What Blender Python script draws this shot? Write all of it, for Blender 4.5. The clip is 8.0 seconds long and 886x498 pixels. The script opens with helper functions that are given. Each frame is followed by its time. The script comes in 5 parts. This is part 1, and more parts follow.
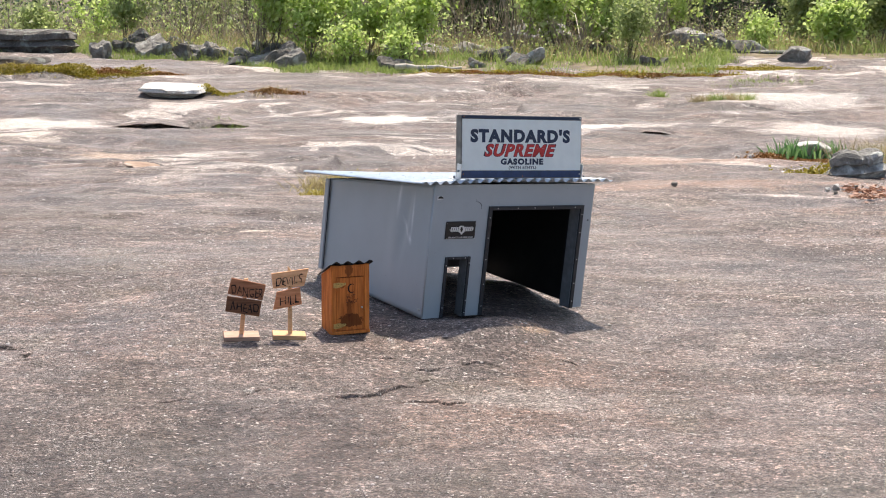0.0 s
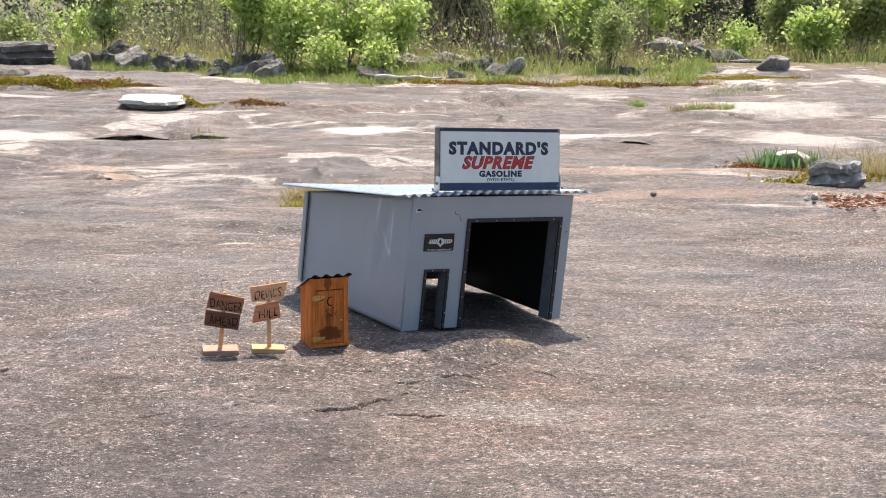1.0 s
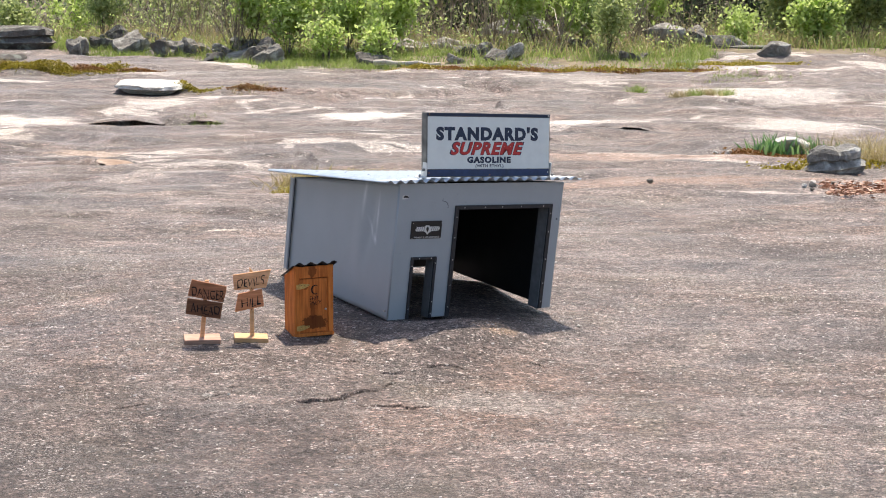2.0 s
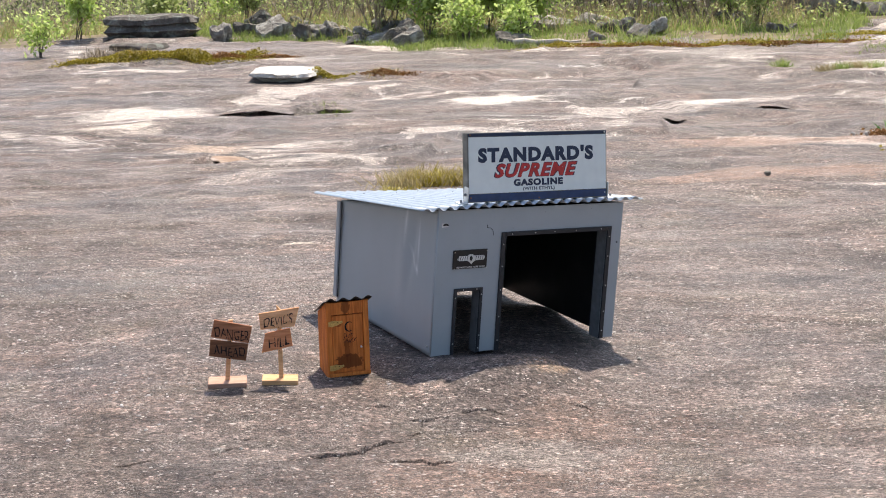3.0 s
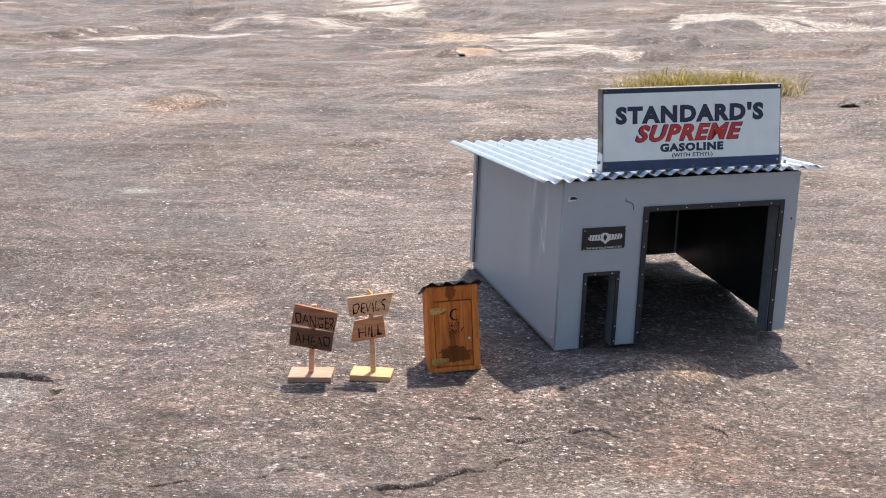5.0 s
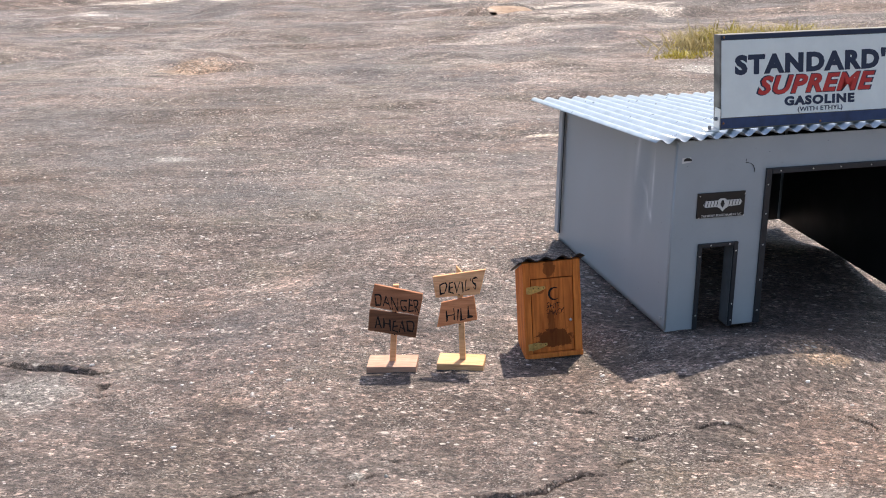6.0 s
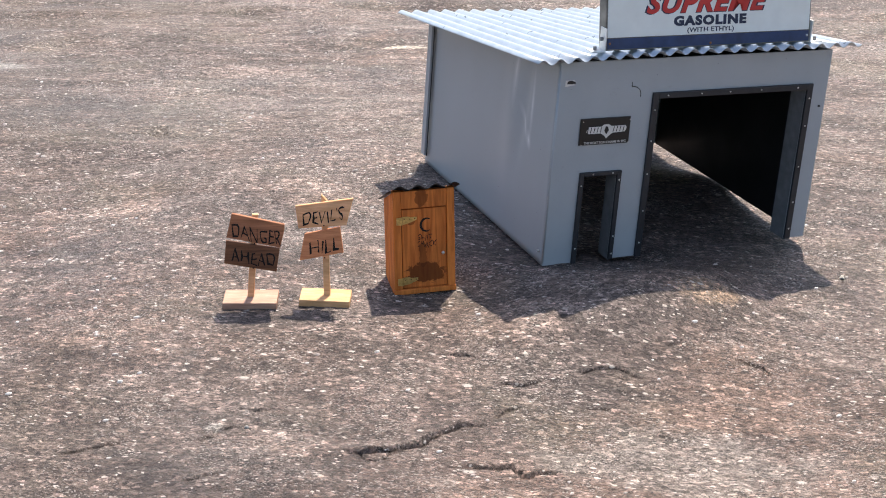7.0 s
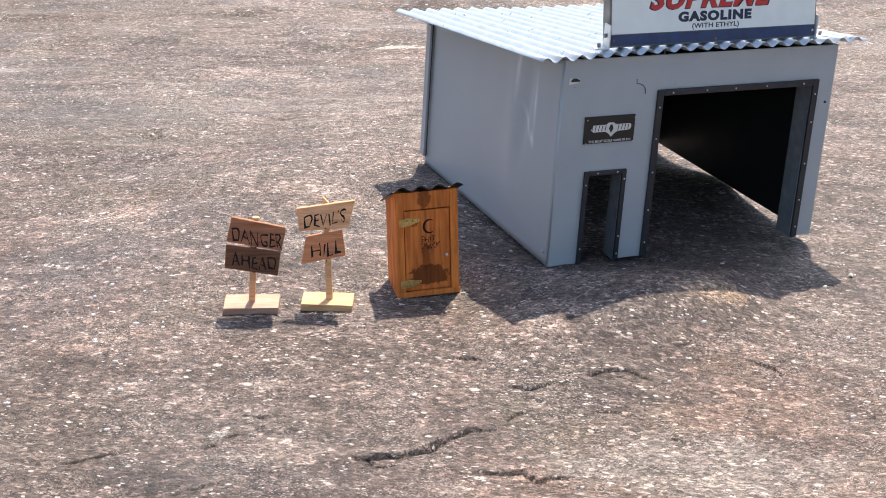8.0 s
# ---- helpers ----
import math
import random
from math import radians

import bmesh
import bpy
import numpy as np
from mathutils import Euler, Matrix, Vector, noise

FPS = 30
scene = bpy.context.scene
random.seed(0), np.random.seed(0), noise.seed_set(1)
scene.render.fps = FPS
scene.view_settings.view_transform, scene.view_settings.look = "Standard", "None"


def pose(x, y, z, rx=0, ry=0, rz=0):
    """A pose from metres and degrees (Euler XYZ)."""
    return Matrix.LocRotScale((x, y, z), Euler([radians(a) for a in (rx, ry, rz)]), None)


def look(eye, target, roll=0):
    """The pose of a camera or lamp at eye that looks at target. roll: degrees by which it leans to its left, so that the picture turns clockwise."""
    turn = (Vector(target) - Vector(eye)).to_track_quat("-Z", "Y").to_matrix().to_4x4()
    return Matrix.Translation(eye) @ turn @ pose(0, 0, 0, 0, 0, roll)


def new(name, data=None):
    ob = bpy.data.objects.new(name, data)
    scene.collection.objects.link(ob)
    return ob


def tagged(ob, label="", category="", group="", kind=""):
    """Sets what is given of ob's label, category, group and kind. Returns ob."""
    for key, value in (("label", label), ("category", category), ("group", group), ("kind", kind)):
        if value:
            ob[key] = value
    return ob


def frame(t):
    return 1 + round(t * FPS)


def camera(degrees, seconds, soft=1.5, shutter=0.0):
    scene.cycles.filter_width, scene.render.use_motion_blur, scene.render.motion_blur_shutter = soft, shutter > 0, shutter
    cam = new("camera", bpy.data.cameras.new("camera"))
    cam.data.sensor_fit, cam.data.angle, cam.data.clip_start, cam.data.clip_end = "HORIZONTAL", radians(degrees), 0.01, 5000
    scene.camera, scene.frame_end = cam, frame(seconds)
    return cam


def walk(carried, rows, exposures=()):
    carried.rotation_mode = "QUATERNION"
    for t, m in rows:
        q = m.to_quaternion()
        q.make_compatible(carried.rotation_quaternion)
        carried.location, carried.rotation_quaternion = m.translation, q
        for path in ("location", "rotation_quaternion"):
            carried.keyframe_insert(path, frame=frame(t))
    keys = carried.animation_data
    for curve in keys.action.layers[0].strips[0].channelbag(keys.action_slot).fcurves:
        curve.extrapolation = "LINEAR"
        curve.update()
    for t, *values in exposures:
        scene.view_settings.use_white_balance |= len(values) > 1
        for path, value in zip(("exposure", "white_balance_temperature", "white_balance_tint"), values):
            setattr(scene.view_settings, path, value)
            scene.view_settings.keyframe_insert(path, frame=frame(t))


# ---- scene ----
cam = camera(29.854, 8.0, soft=1.0)
walk(cam, [
    (0, look((-2.6390, -4.3304, 0.9348), (-1.0603, -1.8144, 0.5132), 0.113)),
    (0.5, look((-2.6329, -4.3258, 0.9375), (-1.0279, -1.8259, 0.5200), -0.000)),
    (1, look((-2.6338, -4.3353, 0.9436), (-1.0251, -1.8356, 0.5393), -0.073)),
    (1.5, look((-2.6193, -4.3266, 0.9385), (-0.9997, -1.8354, 0.5251), 0.051)),
    (1.7, look((-2.6115, -4.3178, 0.9340), (-0.9913, -1.8281, 0.5142), 0.142)),
    (2.8, look((-2.1454, -4.1511, 0.9930), (-0.7304, -1.5481, 0.5214), -1.412)),
    (3, look((-2.0403, -4.1451, 1.0502), (-0.7052, -1.5014, 0.5722), -1.844)),
    (3.5, look((-1.8712, -4.1133, 1.0562), (-0.6434, -1.4258, 0.5364), -2.829)),
    (4, look((-1.6630, -3.9527, 1.0644), (-0.4987, -1.2402, 0.5287), -1.804)),
    (4.5, look((-1.4842, -3.8227, 1.1308), (-0.4688, -1.0646, 0.5295), -1.690)),
    (5, look((-1.2712, -3.6452, 1.1855), (-0.4973, -0.8329, 0.4840), -2.342)),
    (5.2, look((-1.2370, -3.5879, 1.1960), (-0.4928, -0.7732, 0.4726), -2.349)),
    (6.3, look((-1.3568, -3.0279, 1.0758), (-0.5947, -0.2386, 0.2763), -3.302)),
    (6.5, look((-1.3342, -2.9810, 1.0810), (-0.5769, -0.2121, 0.2093), -3.102)),
    (7, look((-1.3133, -2.8872, 1.0751), (-0.2974, -0.2244, 0.1386), -1.079)),
    (7.5, look((-1.3304, -2.8369, 1.0703), (-0.2773, -0.1862, 0.1406), -1.072)),
    (8, look((-1.3268, -2.8276, 1.0609), (-0.2869, -0.1736, 0.1255), -1.517)),
], exposures=[(0, 0.74), (1.7, 0.74), (3.5, 0.66), (5.2, 0.74), (6.5, 0.78), (8, 1.02)])

# ---- world, sun ----
SUN_AZ, SUN_EL = radians(42), radians(65)
world = bpy.data.worlds.new("sky")
scene.world = world
world.use_nodes = True
wn = world.node_tree
sky = wn.nodes.new("ShaderNodeTexSky")
sky.sky_type, sky.sun_disc = "NISHITA", False
sky.sun_elevation, sky.sun_rotation = SUN_EL, SUN_AZ
sky.dust_density, sky.ozone_density = 2.5, 0.4
wn.links.new(sky.outputs[0], wn.nodes["Background"].inputs[0])
wn.nodes["Background"].inputs[1].default_value = 0.126
sun = new("sun", bpy.data.lights.new("sun", "SUN"))
sun.data.energy, sun.data.angle, sun.data.color = 4.3, radians(0.53), (1.0, 0.893, 0.765)
sd = Vector((math.sin(SUN_AZ) * math.cos(SUN_EL), math.cos(SUN_AZ) * math.cos(SUN_EL), math.sin(SUN_EL)))
sun.matrix_world = look(sd * 50, (0, 0, 0))

# ---- materials ----
class Mat:
    """A node material: short ways to add nodes and join them."""

    def __init__(self, name, rough=0.6, metal=0.0, spec=0.5):
        self.m = bpy.data.materials.new(name)
        self.m.use_nodes = True
        self.t = self.m.node_tree
        self.b = self.t.nodes["Principled BSDF"]
        self.set(self.b.inputs["Roughness"], rough)
        self.set(self.b.inputs["Metallic"], metal)
        self.set(self.b.inputs["Specular IOR Level"], spec)
        self.co = self.t.nodes.new("ShaderNodeTexCoord").outputs["Object"]

    def set(self, socket, value):
        if isinstance(value, bpy.types.NodeSocket):
            self.t.links.new(value, socket)
        else:
            socket.default_value = (*value, 1.0) if isinstance(value, tuple) and len(value) == 3 and socket.type == "RGBA" else value

    def mapped(self, scale=(1, 1, 1), turn=0.0):
        n = self.t.nodes.new("ShaderNodeMapping")
        n.inputs["Scale"].default_value = scale
        n.inputs["Rotation"].default_value = (0, 0, turn)
        self.t.links.new(self.co, n.inputs[0])
        if not turn:
            return n.outputs[0]
        # turn first, then stretch
        n.inputs["Scale"].default_value = (1, 1, 1)
        k = self.t.nodes.new("ShaderNodeMapping")
        k.inputs["Scale"].default_value = scale
        self.t.links.new(n.outputs[0], k.inputs[0])
        return k.outputs[0]

    def noise(self, scale, detail=4.0, rough=0.55, at=None, warp=0.0):
        n = self.t.nodes.new("ShaderNodeTexNoise")
        self.t.links.new(at or self.co, n.inputs["Vector"])
        for k, v in (("Scale", scale), ("Detail", detail), ("Roughness", rough), ("Distortion", warp)):
            n.inputs[k].default_value = v
        return n.outputs["Fac"]

    def cells(self, scale, at=None, out="Distance", feature="F1"):
        n = self.t.nodes.new("ShaderNodeTexVoronoi")
        n.feature = feature
        self.t.links.new(at or self.co, n.inputs["Vector"])
        n.inputs["Scale"].default_value = scale
        return n.outputs[out]

    def ramp(self, fac, *stops):
        n = self.t.nodes.new("ShaderNodeValToRGB")
        self.t.links.new(fac, n.inputs[0])
        e = n.color_ramp.elements
        while len(e) < len(stops):
            e.new(0.5)
        for k, (p, c) in zip(e, stops):
            k.position = p
            k.color = (*c, 1.0) if isinstance(c, tuple) else (c, c, c, 1.0)
        return n.outputs[0]

    def mix(self, fac, a, b, kind="MIX"):
        n = self.t.nodes.new("ShaderNodeMix")
        n.data_type, n.blend_type = "RGBA", kind
        self.set(n.inputs[0], fac)
        self.set(n.inputs[6], a)
        self.set(n.inputs[7], b)
        return n.outputs[2]

    def maths(self, op, a, b=0.0):
        n = self.t.nodes.new("ShaderNodeMath")
        n.operation = op
        n.use_clamp = op in ("ADD", "SUBTRACT")
        self.set(n.inputs[0], a)
        self.set(n.inputs[1], b)
        return n.outputs[0]

    def colour(self, c):
        self.set(self.b.inputs["Base Color"], c)
        return self

    def rough(self, r):
        self.set(self.b.inputs["Roughness"], r)
        return self

    def bump(self, height, strength=0.3, distance=0.01):
        n = self.t.nodes.new("ShaderNodeBump")
        n.inputs["Strength"].default_value = strength
        n.inputs["Distance"].default_value = distance
        self.t.links.new(height, n.inputs["Height"])
        old = self.b.inputs["Normal"]
        if old.is_linked:
            self.t.links.new(old.links[0].from_socket, n.inputs["Normal"])
        self.t.links.new(n.outputs[0], old)
        return self

    def random(self, island=True):
        if island:
            return self.t.nodes.new("ShaderNodeNewGeometry").outputs["Random Per Island"]
        return self.t.nodes.new("ShaderNodeObjectInfo").outputs["Random"]


def painted(name, c, rough=0.5, metal=0.0, spread=0.12, scale=30, bump=0.05):
    """Plain paint with faint mottling, dust and a fine orange peel."""
    k = Mat(name, rough, metal)
    n = k.noise(scale, 5)
    dark = tuple(v * (1 - spread) for v in c)
    light = tuple(min(1, v * (1 + spread)) for v in c)
    k.colour(k.ramp(n, (0.3, dark), (0.7, light)))
    k.rough(k.ramp(k.noise(scale * 0.4, 4), (0.3, max(0.02, rough - 0.08)), (0.7, min(1, rough + 0.1))))
    return k.bump(k.noise(scale * 12, 3), bump, 0.001)


def granite_material():
    k = Mat("granite_rock", 0.6, 0, 0.5)
    turned = math.atan2(0.54, 0.84)
    run = k.mapped((0.75, 1.1, 1.0), turned)
    lie = k.mapped((0.66, 1.25, 1.0), turned)
    # flakes are ragged: their cells are looked up through a little turbulence
    bend = k.t.nodes.new("ShaderNodeTexNoise")
    k.t.links.new(k.co, bend.inputs["Vector"])
    bend.inputs["Scale"].default_value = 110
    bend.inputs["Detail"].default_value = 3
    add = k.t.nodes.new("ShaderNodeVectorMath")
    add.operation = "MULTIPLY_ADD"
    k.t.links.new(bend.outputs["Color"], add.inputs[0])
    add.inputs[1].default_value = (0.0070, 0.0070, 0.0070)
    k.t.links.new(lie, add.inputs[2])
    torn = add.outputs[0]
    sep = k.t.nodes.new("ShaderNodeSeparateXYZ")
    k.t.links.new(k.mapped((1, 1, 1), turned), sep.inputs[0])
    far = k.ramp(k.maths("MULTIPLY", sep.outputs[1], 0.1), (0.35, 0.0), (0.80, 1.0))

    mid = k.noise(1.9, 9, 0.70, run, 0.5)
    grit = k.noise(17, 9, 0.78, lie)
    fine = k.noise(150, 5, 0.8)
    grain = k.noise(48, 6, 0.75)
    base = k.ramp(mid, (0.36, (0.122, 0.088, 0.076)), (0.5, (0.192, 0.145, 0.125)), (0.64, (0.275, 0.217, 0.192)))
    base = k.mix(0.9, base, k.ramp(grit, (0.38, 0.70), (0.5, 1.0), (0.62, 1.25)), "MULTIPLY")
    base = k.mix(0.45, base, k.ramp(grain, (0.38, 0.36), (0.5, 1.0), (0.62, 1.65)), "MULTIPLY")
    band = k.noise(5.0, 5, 0.60, k.mapped((0.6, 2.2, 1.0), turned), 0.8)
    base = k.mix(0.85, base, k.ramp(band, (0.36, 0.58), (0.5, 1.0), (0.64, 1.40)), "MULTIPLY")
    # rusty bands, dark mineral film, grey bloom
    rust = k.ramp(k.noise(0.8, 6, 0.65, run, 0.8), (0.50, 0.0), (0.62, 1.0))
    base = k.mix(k.maths("MULTIPLY", rust, 0.16), base, k.mix(1.0, (0.46, 0.26, 0.17), k.ramp(grit, (0.38, 0.45), (0.62, 1.45)), "MULTIPLY"))
    film = k.ramp(k.noise(1.5, 8, 0.72, run, 0.6), (0.51, 0.0), (0.56, 1.0))
    base = k.mix(k.maths("MULTIPLY", film, 0.55), base, (0.080, 0.066, 0.064))
    bloom = k.ramp(k.noise(3.4, 8, 0.74, run, 0.9), (0.54, 0.0), (0.64, 1.0))
    base = k.mix(k.maths("MULTIPLY", bloom, 0.28), base, (0.32, 0.28, 0.255))
    olive = k.ramp(k.noise(2.6, 5, 0.6, k.mapped((0.9, 1.1, 1.0), 1.9), 0.4), (0.52, 0.0), (0.64, 1.0))
    base = k.mix(k.maths("MULTIPLY", olive, 0.22), base, (0.21, 0.19, 0.13))
    # the upper banks: darker crust, torn bleached patches
    base = k.mix(k.maths("MULTIPLY", far, 0.45), base, k.mix(1.0, base, (0.52, 0.50, 0.52), "MULTIPLY"))
    tone = k.ramp(grit, (0.38, 0.62), (0.62, 1.25))
    pale = k.ramp(k.noise(0.62, 8, 0.62, run, 0.7), (0.565, 0.0), (0.60, 1.0))
    pale = k.maths("MULTIPLY", pale, far)
    base = k.mix(k.maths("MULTIPLY", pale, 0.8), base, k.mix(1.0, (0.62, 0.54, 0.48), tone, "MULTIPLY"))
    # thin bleached lines with painted glint, dark seams, along the lie of the sheets
    streak = k.ramp(k.noise(1.7, 9, 0.76, k.mapped((0.45, 1.8, 1), turned), 0.6), (0.595, 0.0), (0.65, 1.0))
    base = k.mix(k.maths("MULTIPLY", streak, k.maths("MULTIPLY", far, 0.70)), base, (0.80, 0.74, 0.69))
    seam = k.ramp(k.noise(1.5, 7, 0.68, k.mapped((0.30, 2.3, 1), turned + 0.12), 0.5), (0.40, 1.0), (0.43, 0.0))
    base = k.mix(k.maths("MULTIPLY", seam, k.maths("MULTIPLY", far, 0.95)), base, (0.070, 0.058, 0.053))

    # stains and patches with a place and a shape of their own
    def blot(x, y, rx, ry, turn, colour, amount, under, scale=9.0):
        n = k.t.nodes.new("ShaderNodeMapping")
        n.vector_type = "TEXTURE"
        n.inputs["Location"].default_value = (x, y, 0)
        n.inputs["Rotation"].default_value = (0, 0, turn)
        n.inputs["Scale"].default_value = (rx, ry, 50)
        k.t.links.new(k.co, n.inputs[0])
        ln = k.t.nodes.new("ShaderNodeVectorMath")
        ln.operation = "LENGTH"
        k.t.links.new(n.outputs[0], ln.inputs[0])
        edge = k.maths("MULTIPLY", k.noise(scale, 7, 0.75), 1.6)
        m = k.t.nodes.new("ShaderNodeMath")
        m.operation = "ADD"
        k.t.links.new(ln.outputs["Value"], m.inputs[0])
        k.t.links.new(edge, m.inputs[1])
        mask = k.ramp(k.maths("MULTIPLY", m.outputs[0], 0.5), (0.55, 1.0), (0.72, 0.0))
        return k.mix(k.maths("MULTIPLY", mask, amount), under, colour)

    base = blot(-.74, 2.58, .17, .10, -.6, (0.50, 0.47, 0.44), .75, base, 22)
    # narrow pale patch behind the station
    base = blot(.55, 2.34, .15, .040, -.35, (0.78, 0.68, 0.56), .95, base, 14)
    base = blot(.24, -.24, .13, .07, -.2, (0.52, 0.36, 0.24), .65, base, 30)
    base = blot(-.770, -.378, .030, .022, .5, (0.80, 0.76, 0.70), .9, base, 60)
    base = blot(-1.32, .28, .20, .18, 0, (0.34, 0.32, 0.30), .55, base, 12)
    base = blot(-.10, -.75, .40, .22, -.5, (0.34, 0.30, 0.27), .60, base, 9)
    base = blot(4.0, 3.5, 2.2, .8, -.57, (0.42, 0.25, 0.17), .55, base, 2.5)
    base = blot(5.9, 6.0, 2.2, .9, -.57, (0.46, 0.29, 0.21), .50, base, 2.0)
    base = blot(1.9, 3.9, .35, .30, -.57, (0.50, 0.46, 0.42), .7, base, 6)
    base = blot(2.4, 8.9, .60, .70, -.57, (0.55, 0.41, 0.31), .7, base, 9)
    base = blot(-.25, 5.6, .40, .25, -.57, (0.50, 0.35, 0.25), .6, base, 11)
    base = blot(5.3, 10.5, 2.2, .55, -.57, (0.14, 0.115, 0.105), .75, base, 1.6)
    base = blot(7.3, 16.2, 3.2, 1.5, -.57, (0.15, 0.125, 0.112), .80, base, 1.2)
    base = blot(6.6, 18.4, 2.6, .9, -.57, (0.16, 0.13, 0.12), .70, base, 1.2)
    base = blot(11.2, 13.2, 2.4, 1.2, -.57, (0.17, 0.14, 0.125), .60, base, 1.2)
    base = blot(6.5, 11.3, .95, .85, -.57, (0.76, 0.68, 0.61), .90, base, 3)
    base = blot(3.1, 12.9, 1.3, 1.3, -.57, (0.70, 0.62, 0.55), .80, base, 2)
    base = blot(2.4, 11.4, .8, .7, -.57, (0.72, 0.62, 0.53), .80, base, 3)
    base = blot(8.0, 9.6, .55, .40, -.57, (0.84, 0.77, 0.70), .95, base, 4)
    base = blot(9.9, 8.2, 1.5, 1.2, -.57, (0.66, 0.58, 0.52), .75, base, 2)
    base = blot(11.6, 10.6, 1.9, 1.3, -.57, (0.66, 0.59, 0.53), .75, base, 2)
    base = blot(13.4, 12.8, .75, .85, -.57, (0.85, 0.80, 0.74), .95, base, 3)
    base = blot(4.1, 2.64, .50, .10, -.57, (0.66, 0.56, 0.50), .8, base, 7)

    # broad dark brown patches towards the left
    base = blot(-.70, 3.7, 2.2, 1.6, 0, (0.085, 0.064, 0.052), .55, base, 2.0)
    base = blot(-1.85, -.9, 2.3, 2.1, 0, (0.070, 0.052, 0.043), .72, base, 3.0)
    base = blot(-1.45, 1.9, 1.9, 1.9, 0, (0.078, 0.058, 0.045), .55, base, 3.0)
    # crystals: every grain of the rock has a tone of its own
    one = k.ramp(k.cells(150, lie, "Color"), (0.0, 0.22), (0.35, 0.72), (0.68, 1.15), (0.80, 1.5), (0.90, 2.6))
    two = k.ramp(k.cells(72, torn, "Color"), (0.0, 0.50), (0.14, 0.95), (0.84, 1.05), (0.92, 1.9))
    base = k.mix(0.95, base, one, "MULTIPLY")
    base = k.mix(0.85, base, two, "MULTIPLY")
    three = k.ramp(k.cells(300, torn, "Color"), (0.0, 0.30), (0.5, 0.98), (0.9, 1.9))
    base = k.mix(0.75, base, three, "MULTIPLY")
    some = k.ramp(k.noise(5.5, 6, 0.7), (0.48, 0.0), (0.56, 1.0))
    big = k.maths("MULTIPLY", k.ramp(k.cells(42, torn), (0.14, 1.0), (0.19, 0.0)), k.ramp(k.noise(15, 3), (0.51, 0.0), (0.55, 1.0)))
    chip = k.maths("MULTIPLY", k.ramp(k.cells(90, torn), (0.20, 1.0), (0.24, 0.0)), k.ramp(k.noise(24, 4), (0.53, 0.0), (0.58, 1.0)))
    tiny = k.maths("MULTIPLY", k.ramp(k.cells(210, torn), (0.26, 0.55), (0.34, 0.0)), some)
    # larger white specks: pale flakes, and sun sparkle put into the colour
    wide = k.maths("MULTIPLY", k.ramp(k.cells(17, k.mapped((0.75, 1.2, 1.0), turned)), (0.10, 1.0), (0.16, 0.0)), k.ramp(k.noise(9, 5, 0.7, run), (0.53, 0.0), (0.60, 0.9)))
    grains = k.maths("MAXIMUM", k.maths("MAXIMUM", big, wide), k.maths("MAXIMUM", chip, tiny))
    base = k.mix(k.maths("MULTIPLY", grains, 0.97), base, k.mix(k.noise(60, 2), (0.90, 0.85, 0.80), (0.66, 0.57, 0.50)))
    pits = k.maths("MULTIPLY", k.ramp(k.cells(70, torn), (0.10, 1.0), (0.18, 0.0)), k.ramp(k.noise(11, 3), (0.52, 0.0), (0.58, 1.0)))
    dark = k.maths("MULTIPLY", k.ramp(k.cells(160, k.mapped((1.1, 0.9, 1), 0.8)), (0.24, 1.0), (0.34, 0.0)), k.ramp(k.noise(19, 3), (0.42, 0.0), (0.52, 1.0)))
    base = k.mix(k.maths("MULTIPLY", k.maths("MAXIMUM", pits, dark), 0.80), base, (0.045, 0.038, 0.036))
    k.colour(base)
    k.rough(k.ramp(k.noise(1.1, 6, 0.6, run), (0.40, 0.42), (0.60, 0.75)))
    k.bump(k.noise(4.5, 9, 0.74, run), 0.9, 0.09)
    k.bump(grit, 0.7, 0.020)
    k.bump(grain, 0.6, 0.008)
    k.bump(fine, 0.6, 0.003)
    k.bump(grains, 0.6, 0.003)
    return k.m


def stone_material(name, dark, light, lichen=(0.42, 0.44, 0.38)):
    k = Mat(name, 0.85, 0, 0.3)
    c = k.ramp(k.noise(3.2, 8, 0.65, None, 0.5), (0.3, dark), (0.65, light))
    c = k.mix(k.ramp(k.noise(5.5, 6, 0.6, None, 0.8), (0.52, 0.0), (0.62, 0.8)), c, lichen)
    c = k.mix(0.6, c, k.ramp(k.noise(30, 5, 0.7), (0.3, 0.5), (0.7, 1.35)), "MULTIPLY")
    k.colour(c)
    k.bump(k.noise(4, 8, 0.7), 0.6, 0.15)
    k.bump(k.noise(28, 5, 0.7), 0.6, 0.02)
    return k.m


